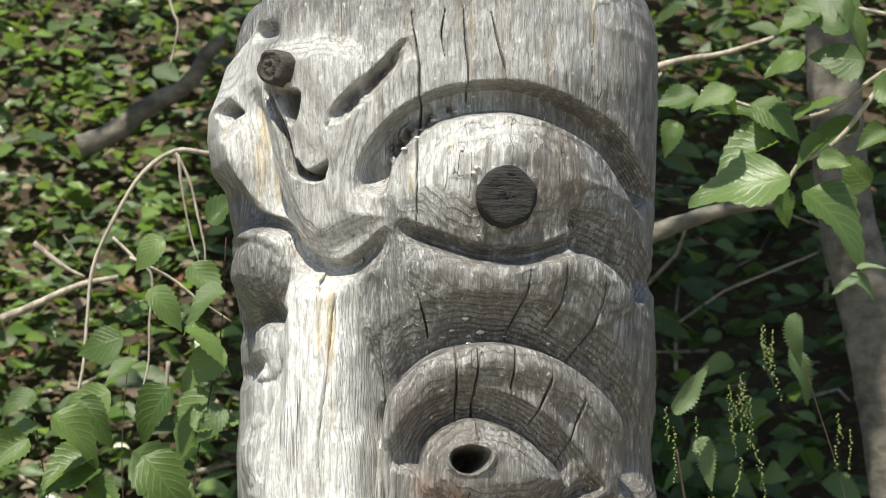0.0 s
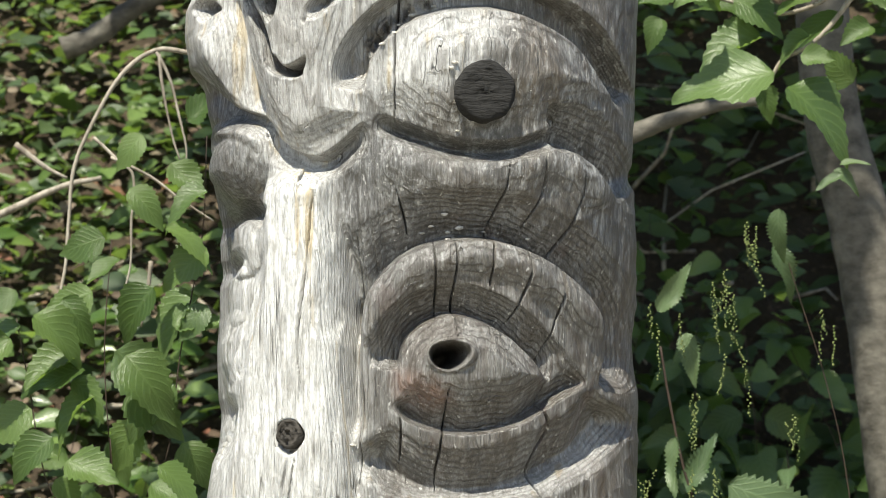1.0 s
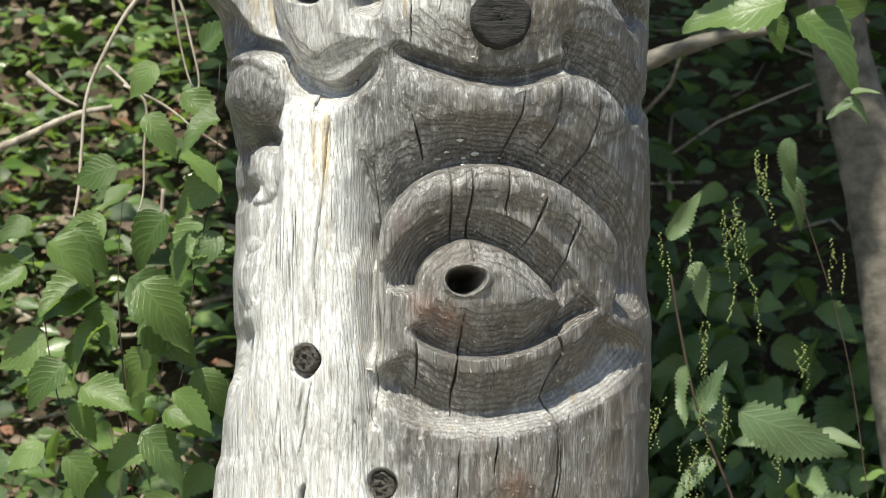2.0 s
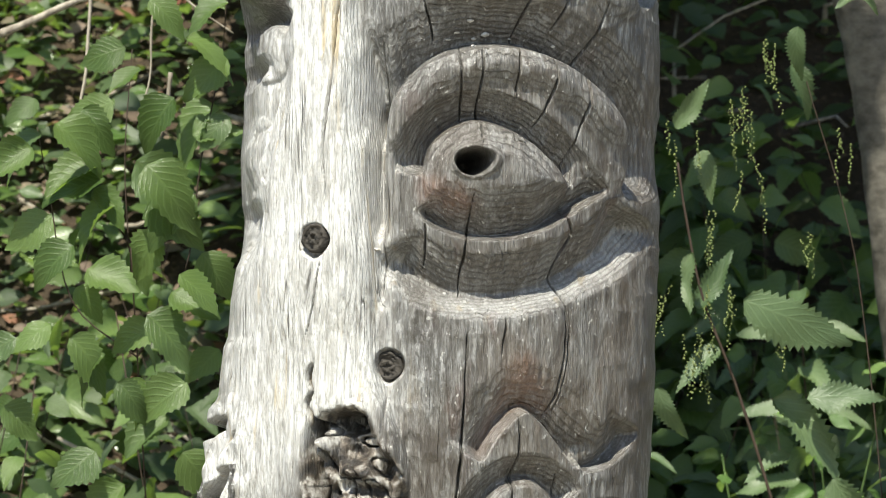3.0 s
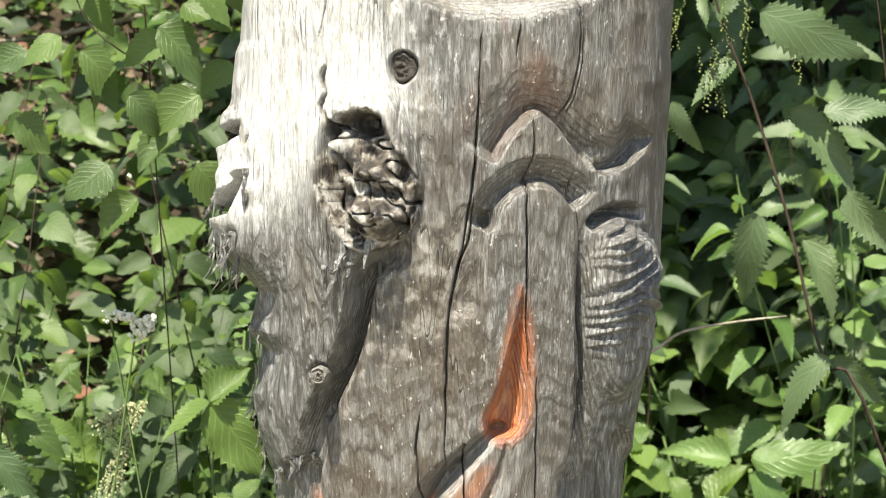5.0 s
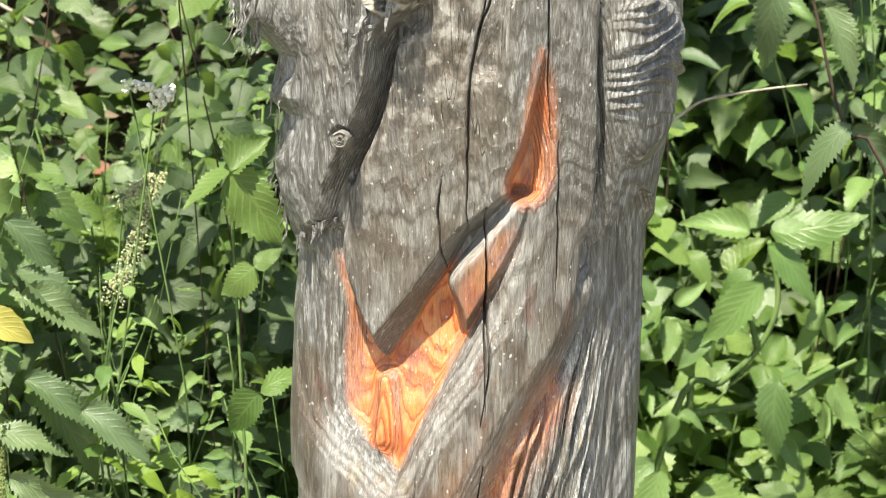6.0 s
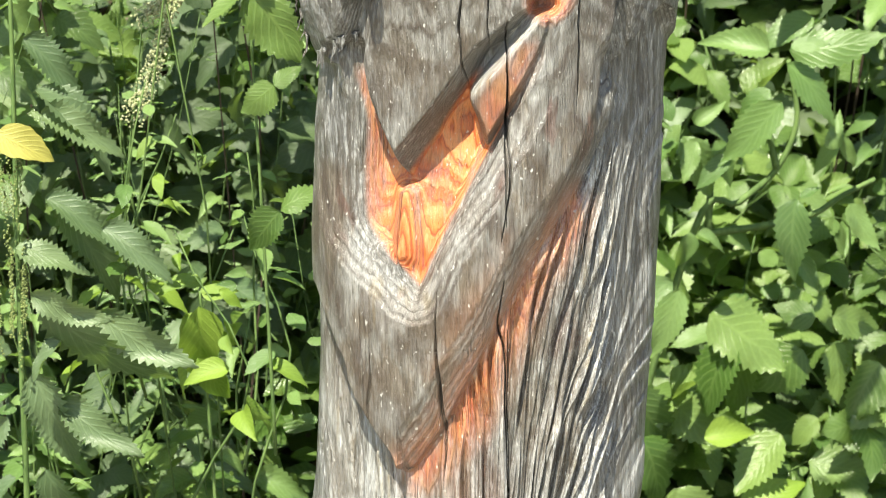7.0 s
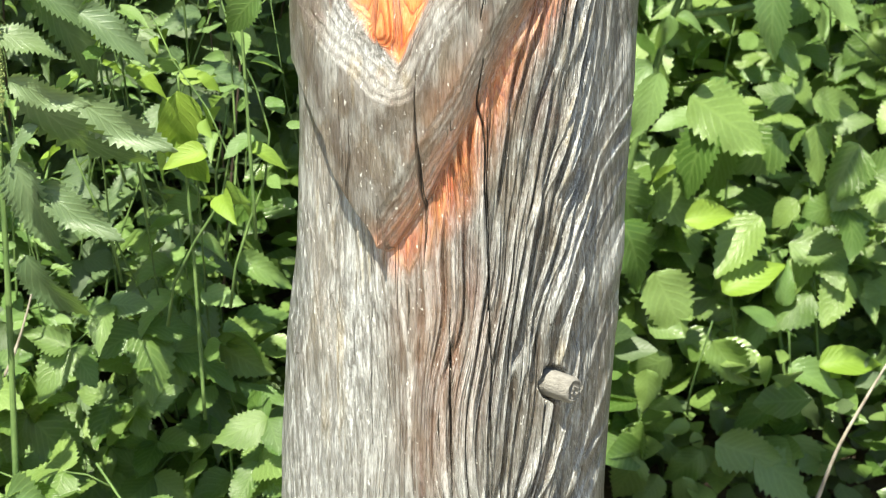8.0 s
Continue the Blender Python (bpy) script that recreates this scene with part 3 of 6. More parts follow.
    r.cove([(0.040, 1.488), (0.048, 1.510), (0.060, 1.525), (0.078, 1.534), (0.097, 1.535), (0.116, 1.524), (0.128, 1.509)], 0.015, 0.020, 0.012, power=1.1, ends=0.06)
    r.cove([(0.140, 1.540), (0.159, 1.543), (0.175, 1.555), (0.191, 1.575)], 0.016, 0.030, 0.006, power=1.2)
    r.stain([(0.050, 1.557), (0.065, 1.601), (0.083, 1.635), (0.099, 1.630), (0.115, 1.591), (0.093, 1.599), (0.073, 1.591)], "fresh", 0.16, 0.03)
    r.groove([(0.130, 1.507), (0.127, 1.467), (0.127, 1.417), (0.127, 1.397), (0.127, 1.347), (0.125, 1.306), (0.120, 1.265), (0.111, 1.225), (0.097, 1.197)], 0.013, 0.014, 0.008, ends=0.3)
    r.groove([(0.135, 1.487), (0.147, 1.500), (0.166, 1.504), (0.186, 1.498)], 0.020, 0.010, 0.008, ends=0.2)
    r.groove([(0.048, 1.508), (0.039, 1.483), (0.033, 1.449), (0.029, 1.409)], 0.010, 0.010, 0.034)
    wing = [(0.137, 1.482), (0.155, 1.495), (0.179, 1.490), (0.198, 1.472), (0.203, 1.417), (0.197, 1.370), (0.186, 1.348), (0.157, 1.328), (0.138, 1.346), (0.132, 1.397), (0.132, 1.447)]
    r.plateau(wing, 0.012, 0.020)
    # short chisel ridges that fan up across the wing
    win, d = r.inside(wing, 0.004)
    u, v = r.X[win] - wing[0][0], r.Z[win] - wing[0][1]
    phase = (v - 0.30 * u + 14.0 * np.maximum(u - 0.018, 0) ** 2 * np.sign(-0.05 - v) + 0.008 * value_noise(u * 45, v * 35, 61)) / 0.0115
    saw = phase - np.floor(phase)
    r.H[win] += 0.0100 * (np.where(saw < 0.3, saw / 0.3, (1 - saw) / 0.7) - 0.4) * smooth(d / 0.006) * (0.55 + 0.6 * value_noise(u * 40, v * 60, 62)) * smooth((0.125 + v) / 0.05)

    # -- the snout that hangs over the mouth, with its rotted knot hole --
    edge = [(-0.152, 1.250), (-0.133, 1.268), (-0.118, 1.284), (-0.111, 1.313), (-0.099, 1.347), (-0.083, 1.379), (-0.073, 1.414), (-0.068, 1.449), (-0.048, 1.469), (-0.023, 1.486), (-0.012, 1.518), (-0.015, 1.556), (-0.025, 1.591), (-0.037, 1.620), (-0.039, 1.678)]
    win, d = r.inside(edge + [(edge[-1][0], 1.95), (-0.4, 1.95), (-0.4, edge[0][1])], 0.05)
    r.F[win] += 0.022 * smooth(d / 0.014 + 0.05) * smooth((1.80 - r.Z[win]) / 0.33) * (1 - 0.30 * smooth((1.45 - r.Z[win]) / 0.2)) * smooth(np.cos(r.angle)[win[1]] / 0.45)
    r.groove(edge[1:10], 0.010, 0.004, 0.024, ends=0.08)
    rot_dark = [(-0.099, 1.589), (-0.092, 1.585), (-0.085, 1.589), (-0.056, 1.595), (-0.037, 1.562), (-0.017, 1.537), (-0.014, 1.508), (-0.030, 1.483), (-0.061, 1.469), (-0.086, 1.486), (-0.101, 1.510), (-0.107, 1.540), (-0.103, 1.575)]
    r.plateau(rot_dark, -0.012, 0.010)
    r.stain(rot_dark, "rot_dark", 0.95, 0.006)
    r.groove([(-0.098, 1.585), (-0.100, 1.555), (-0.097, 1.526), (-0.086, 1.496)], 0.018, 0.010, 0.008, ends=0.15, mask="rot_dark")
    r.groove([(-0.096, 1.632), (-0.100, 1.618), (-0.097, 1.607), (-0.102, 1.595), (-0.098, 1.580)], 0.010, 0.003, 0.004, ends=0.1, mask="rot_dark")
    # two cavities of the knot hole, their shade painted near-black
    r.plateau([(-0.081, 1.587), (-0.057, 1.591), (-0.049, 1.573), (-0.066, 1.566), (-0.081, 1.570)], -0.022, 0.008, mask="crack_dark", amount=0.8)
    r.plateau([(-0.103, 1.545), (-0.089, 1.541), (-0.081, 1.526), (-0.091, 1.506), (-0.100, 1.516)], -0.022, 0.008, mask="crack_dark", amount=0.8)
    r.plateau([(-0.098, 1.570), (-0.081, 1.573), (-0.075, 1.558), (-0.081, 1.546), (-0.096, 1.548)], 0.020, 0.012, mask="pale", amount=0.7)
    r.plateau([(-0.076, 1.546), (-0.051, 1.550), (-0.037, 1.537), (-0.032, 1.522), (-0.056, 1.526), (-0.075, 1.532)], 0.016, 0.012)
    r.plateau([(-0.088, 1.501), (-0.081, 1.521), (-0.056, 1.526), (-0.029, 1.517), (-0.021, 1.498), (-0.036, 1.483), (-0.061, 1.473), (-0.081, 1.484)], 0.036, 0.026)
    r.plateau([(-0.082, 1.481), (-0.061, 1.483), (-0.049, 1.480), (-0.056, 1.469), (-0.076, 1.471)], 0.012, 0.006, mask="pale", amount=0.7)
    win, d = r.inside(rot_dark, 0.004)
    r.masks["rot_dark"][win] *= 1 - 0.9 * r.masks["pale"][win]
    r.roughen(rot_dark, 0.0085, 64, 0.012, 71)
    win, d = r.inside(rot_dark, 0.004)
    crease = 1 - smooth(np.abs(value_noise(r.X[win] * 90 + r.Z[win] * 40, r.Z[win] * 110, 29)) / 0.22)
    crease = crease * smooth(d / 0.006)
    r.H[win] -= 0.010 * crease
    # the creases are darkened in the colour too
    r.masks["crack_dark"][win] = np.maximum(r.masks["crack_dark"][win], 0.8 * crease)
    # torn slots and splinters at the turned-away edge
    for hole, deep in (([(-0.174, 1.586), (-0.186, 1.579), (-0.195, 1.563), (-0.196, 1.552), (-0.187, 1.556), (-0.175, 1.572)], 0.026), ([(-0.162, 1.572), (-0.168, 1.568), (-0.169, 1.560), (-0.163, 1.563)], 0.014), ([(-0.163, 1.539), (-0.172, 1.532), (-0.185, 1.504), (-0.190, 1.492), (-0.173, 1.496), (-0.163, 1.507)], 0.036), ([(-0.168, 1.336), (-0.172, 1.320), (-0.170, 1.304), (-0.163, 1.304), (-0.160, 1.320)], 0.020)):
        # each hole is sunk and darkened
        r.plateau(hole, -deep, 0.006, mask="rot_dark", amount=1.0)
    win, d = r.inside([(-0.232, 1.590), (-0.169, 1.591), (-0.150, 1.500), (-0.150, 1.416), (-0.160, 1.250), (-0.230, 1.250)], 0.02)
    fringe = value_noise(r.X[win] * 170 + r.Z[win] * 12, r.Z[win] * 30, 31) + 0.7 * value_noise(r.X[win] * 330, r.Z[win] * 75, 32)
    r.H[win] += 0.0050 * fringe * smooth(0.5 + d / 0.02)
    # crevice along the snout's edge, shade painted in where it is cut
    r.groove([(-0.048, 1.464), (-0.061, 1.439), (-0.069, 1.404), (-0.078, 1.374), (-0.092, 1.343), (-0.105, 1.316)], 0.018, 0.006, 0.012, mask="crack_dark", amount=0.6)
    win, d = r.inside([(-0.180, 1.504), (-0.092, 1.507), (-0.073, 1.444), (-0.094, 1.353), (-0.116, 1.284), (-0.152, 1.247), (-0.184, 1.272)], 0.02)
    grain = value_noise(r.X[win] * 210 + r.Z[win] * 14, r.Z[win] * 22, 41) + 0.6 * value_noise(r.X[win] * 420, r.Z[win] * 45, 42)
    r.H[win] += 0.0014 * grain * smooth(0.5 + d / 0.02)

    # -- the mouth: tongue, tooth and the deep fresh-wood hollow inside the chevron --
    hollow = [(-0.127, 1.269), (-0.122, 1.213), (-0.126, 1.161), (-0.125, 1.115), (-0.107, 1.089), (-0.082, 1.067), (-0.058, 1.053), (-0.030, 1.106), (-0.001, 1.161), (0.027, 1.209), (0.054, 1.261), (0.066, 1.301), (0.074, 1.317), (0.049, 1.320), (0.005, 1.291), (-0.045, 1.275), (-0.101, 1.286)]
    tongue = [(-0.116, 1.312), (-0.094, 1.358), (-0.054, 1.419), (0.005, 1.450), (0.039, 1.405), (0.060, 1.360), (0.044, 1.321), (0.019, 1.291), (-0.014, 1.243), (-0.045, 1.201), (-0.066, 1.175), (-0.080, 1.159), (-0.094, 1.179), (-0.106, 1.203), (-0.116, 1.235), (-0.120, 1.275)]
    tooth = [(-0.015, 1.239), (0.014, 1.272), (0.044, 1.307), (0.056, 1.316), (0.069, 1.310), (0.054, 1.266), (0.024, 1.214), (0.005, 1.188), (-0.007, 1.211)]
    depth = np.zeros_like(r.X)
    win, d = r.inside(hollow, 0.004)
    depth[win] = smooth(d / 0.018) ** 0.75
    fill = np.zeros_like(r.X)
    win, d = r.inside(tongue, 0.004)
    fill[win] = smooth(d / 0.018) ** 0.75
    win, d = r.inside(tooth, 0.004)
    fill[win] = np.maximum(fill[win], 0.95 * smooth(d / 0.010) ** 0.8)
    # the chevron's inner bevel, and a floor that comes forward towards its point
    win, d = r.inside(hollow, 0.03)
    below = smooth((1.26 - r.Z[win]) / 0.06)
    r.H[win] -= 0.011 * below * np.where(d > 0, 1 - fill[win], np.clip(1 + d / 0.024, 0, 1))
    depth = depth * (0.50 + 0.50 * smooth((r.Z - 1.07) / 0.17))
    r.H -= 0.026 * depth * (1 - fill)
    # a ridge parts the two pools of the hollow below the tongue
    r.groove([(-0.080, 1.158), (-0.078, 1.118), (-0.081, 1.071)], -0.012, 0.020, 0.020, ends=0.2)
    # the slot beside the arm: a steep shaded wall and a bright one
    r.plateau([(0.075, 1.441), (0.065, 1.405), (0.053, 1.360), (0.038, 1.322), (0.052, 1.302), (0.074, 1.311), (0.083, 1.334), (0.084, 1.369), (0.080, 1.409)], -0.022, 0.016, power=0.8)
    r.stain([(0.040, 1.318), (0.051, 1.350), (0.061, 1.400), (0.071, 1.440), (0.080, 1.419), (0.085, 1.359), (0.080, 1.317), (0.059, 1.300)], "fresh", 0.8, 0.014)
    # sunlight on the tooth's upper-left chamfer, painted as a pale strip
    r.stain([(-0.014, 1.240), (0.014, 1.272), (0.044, 1.307), (0.051, 1.301), (0.024, 1.267), (-0.006, 1.233)], "pale", 0.35, 0.006)
    r.stain([(-0.007, 1.227), (0.039, 1.286), (0.054, 1.291), (0.034, 1.232), (0.005, 1.190)], "brown", 1.0, 0.012)
    r.stain([(-0.001, 1.232), (0.039, 1.282), (0.049, 1.271), (0.024, 1.222), (0.007, 1.200)], "fresh", 0.40, 0.020)
    r.masks["fresh"] = np.maximum(r.masks["fresh"], smooth((depth - 0.25) / 0.2) * (1 - smooth(fill / 0.28)) * smooth((1.262 - r.Z) / 0.02) * (0.35 + 0.65 * smooth((r.X + 0.122) / 0.025)))
    # bevelled inner edge of the chevron shows its rings, tinted paler
    r.stain([(-0.127, 1.110), (-0.107, 1.088), (-0.082, 1.067), (-0.059, 1.048), (-0.077, 1.015), (-0.098, 1.027), (-0.123, 1.059)], "pale", 0.18, 0.012)
    r.stain([(-0.059, 1.048), (-0.026, 1.106), (0.009, 1.167), (0.039, 1.226), (0.066, 1.291), (0.076, 1.290), (0.049, 1.226), (0.019, 1.167), (-0.026, 1.091), (-0.054, 1.038)], "pale", 0.22, 0.010)
    shaft = [(-0.077, 0.890), (-0.044, 0.930), (-0.020, 0.971), (0.005, 1.014), (0.034, 1.064), (0.065, 1.110), (0.090, 1.144), (0.115, 1.185), (0.127, 1.220), (0.131, 1.265), (0.184, 1.252), (0.191, 0.534), (-0.222, 0.535), (-0.212, 1.094), (-0.136, 0.996), (-0.125, 0.963), (-0.108, 0.933), (-0.088, 0.906)]
    win, d = r.inside(shaft, 0.04)
    lip = np.where(r.X[win] > shaft[0][0], 0.028, 0.005)
    r.H[win] -= 0.006 * smooth(d / 0.004)
    flank = np.clip(1 + d / lip, 0, 1) * smooth((0.165 - r.X[win]) / 0.05)
    r.H[win] -= 0.016 * np.where(d > 0, 1.0, flank**1.3) * smooth(np.cos(r.angle)[win[1]] / 0.5)
    r.stain([(-0.077, 0.890), (-0.044, 0.930), (0.005, 1.014), (0.065, 1.110), (0.090, 1.144), (0.100, 1.117), (0.059, 1.059), (0.029, 0.998), (-0.006, 0.931), (-0.058, 0.876)], "fresh", 0.85, 0.055)
    r.stain([(-0.026, 1.040), (0.004, 1.081), (0.024, 1.111), (0.009, 1.040), (-0.026, 0.998), (-0.047, 0.986)], "fresh", 0.12, 0.03)

    # -- gouged fibres of the lower shaft --
    low = smooth((1.27 - r.Z) / 0.14) * (np.abs(r.angle)[None] < 1.75)
    inside_v = np.zeros_like(r.X)
    win, d = r.inside(shaft, 0.01)
    inside_v[win] = smooth(d / 0.012)
    warp = 0.014 * value_noise(r.X * 10, r.Z * 7, 51) + 0.004 * value_noise(r.X * 30, r.Z * 16, 52)
    lean = (r.Z - 0.9) * 0.20 * smooth((r.X + 0.02) / 0.1)
    stripes = np.abs(value_noise((r.X - lean + warp) * 105, r.Z * 7.0, 53))
    fine = np.abs(value_noise((r.X - lean + warp) * 260, r.Z * 9, 54))
    gouged = smooth((r.X + 0.06) / 0.06) * (0.25 + 0.75 * smooth((0.150 - r.X) / 0.03))
    trough = 1 - smooth(stripes / 0.46)
    crest = 1 - smooth(np.abs(value_noise((r.X - 1.5 * lean + 1.2 * warp) * 120, r.Z * 7.0, 57)) / 0.34)
    r.H -= inside_v * low * (0.0065 * gouged * trough - 0.0045 * gouged * crest + 0.0020 * (1 - smooth(fine / 0.5)))
    r.masks["worn"] = np.maximum(r.masks["worn"], inside_v * low * gouged)
    # brown troughs and silver crests, with the crests' gloss put into the pale
    r.masks["brown"] = np.maximum(r.masks["brown"], inside_v * low * gouged * np.clip(0.25 + 0.60 * trough - 0.8 * crest, 0, 1))
    r.masks["pale"] = np.maximum(r.masks["pale"], inside_v * low * np.clip(0.06 + 0.30 * crest - 0.15 * trough, 0, 1))
    # fine ridges of the bleached nose
    nose = smooth((0.0 - r.X) / 0.03) * smooth((r.Z - 1.45) / 0.08) * smooth((2.0 - r.Z) / 0.06)
    r.H -= nose * 0.0016 * (1 - smooth(np.abs(value_noise((r.X + 0.4 * warp) * 190, r.Z * 6, 55)) / 0.4))

    # -- bleached wood --
    r.stain([(-0.085, 1.985), (-0.062, 1.962), (-0.051, 1.862), (-0.051, 1.716), (-0.050, 1.572), (-0.162, 1.568), (-0.133, 1.867), (-0.124, 1.960)], "pale", 1.0, 0.03)
    r.stain([(-0.193, 2.215), (-0.150, 2.205), (-0.130, 2.120), (-0.105, 2.020), (-0.060, 2.000), (-0.080, 1.965), (-0.125, 1.991), (-0.150, 2.060), (-0.200, 2.120)], "pale", 0.75, 0.035)
    r.stain([(-0.130, 2.190), (-0.052, 2.180), (-0.030, 2.060), (-0.045, 1.990), (-0.085, 1.985), (-0.110, 2.050)], "pale", 0.5, 0.04)
    r.stain([(-0.028, 2.049), (-0.003, 2.088), (0.046, 2.108), (0.091, 2.103), (0.076, 2.065), (0.041, 2.039), (-0.003, 2.019)], "pale", 0.7, 0.04)
    r.stain([(-0.168, 1.904), (-0.052, 1.892), (-0.036, 1.672), (-0.021, 1.594), (-0.100, 1.603), (-0.120, 1.523), (-0.199, 1.485), (-0.190, 1.621)], "pale", 0.9, 0.06)
    # light on the cheek's up-facing slope, put into the colour
    r.stain([(0.008, 1.687), (0.077, 1.687), (0.148, 1.715), (0.198, 1.757), (0.180, 1.716), (0.117, 1.685), (0.052, 1.670)], "pale", 0.4, 0.02)

    r.stain([(-0.157, 0.970), (-0.159, 0.778), (-0.183, 0.600), (-0.064, 0.651), (-0.093, 0.809), (-0.091, 0.877), (-0.134, 0.903)], "pale", 0.16, 0.05)
    # -- browner, less bleached wood --
    r.stain([(-0.163, 1.018), (-0.152, 1.153), (-0.128, 1.151), (-0.123, 1.100), (-0.103, 1.068), (-0.066, 1.060), (-0.026, 1.121), (0.024, 1.207), (0.069, 1.291), (0.117, 1.287), (0.118, 1.216), (0.067, 1.127), (-0.027, 0.975), (-0.083, 0.889), (-0.131, 0.943)], "brown", 1.0, 0.02)
    r.stain([(-0.108, 1.316), (-0.044, 1.430), (0.025, 1.450), (0.039, 1.331), (-0.015, 1.245), (-0.076, 1.167), (-0.101, 1.245)], "brown", 0.8, 0.04)
    r.stain([(0.043, 1.546), (0.067, 1.594), (0.084, 1.641), (0.112, 1.594), (0.138, 1.550), (0.118, 1.525), (0.082, 1.545)], "brown", 0.6, 0.03)
    r.stain([(-0.016, 1.594), (0.038, 1.623), (0.043, 1.555), (0.020, 1.438), (-0.049, 1.436), (-0.020, 1.496)], "brown", 0.5, 0.05)
    r.stain([(-0.002, 1.802), (0.042, 1.772), (0.107, 1.773), (0.137, 1.789), (0.107, 1.754), (0.042, 1.748), (-0.002, 1.763)], "brown", 0.5, 0.02)
    r.stain([(-0.032, 1.911), (0.007, 1.948), (0.086, 1.954), (0.168, 1.928), (0.184, 1.869), (0.126, 1.894), (0.042, 1.912), (-0.012, 1.886)], "brown", 0.35, 0.02)

    # partial shade on the lower face's right, put into the wood colour
    r.stain([(-0.026, 1.846), (0.018, 1.890), (0.107, 1.887), (0.211, 1.857), (0.230, 1.719), (0.213, 1.561), (0.077, 1.567), (0.008, 1.665), (-0.026, 1.714)], "brown", 0.5, 0.06)
    r.stain([(0.007, 2.198), (0.198, 2.223), (0.218, 2.035), (0.127, 2.089), (0.046, 2.118), (-0.003, 2.098)], "brown", 0.12, 0.05)
    r.stain([(-0.081, 0.873), (-0.009, 0.878), (0.021, 0.835), (0.041, 0.648), (-0.069, 0.650), (-0.088, 0.757)], "brown", 0.75, 0.05)
    r.stain([(-0.060, 0.897), (-0.014, 0.899), (0.021, 0.856), (0.010, 0.750), (-0.032, 0.675), (-0.051, 0.803)], "fresh", 0.14, 0.09)
    r.stain([(-0.053, 2.180), (0.007, 2.203), (0.181, 2.222), (0.186, 2.166), (0.076, 2.135), (0.007, 2.113), (-0.028, 2.084)], "pale", 0.4, 0.05)
    # darker mottled patch to the right of the snout
    r.stain([(-0.066, 1.444), (-0.043, 1.469), (-0.009, 1.494), (0.025, 1.493), (0.020, 1.405), (-0.015, 1.371), (-0.049, 1.370), (-0.074, 1.334), (-0.097, 1.317), (-0.084, 1.369)], "rot_dark", 0.5, 0.05)
    r.stain([(0.044, 1.508), (0.068, 1.537), (0.103, 1.536), (0.123, 1.467), (0.127, 1.357), (0.110, 1.246), (0.069, 1.179), (0.034, 1.130), (0.069, 1.259), (0.079, 1.370), (0.068, 1.459)], "brown", 0.35, 0.03)
    r.plateau([(0.086, 0.756), (0.088, 0.772), (0.100, 0.774), (0.113, 0.764), (0.116, 0.747), (0.111, 0.734), (0.099, 0.733), (0.088, 0.742)], -0.005, 0.006, mask="rot_dark", amount=0.7)

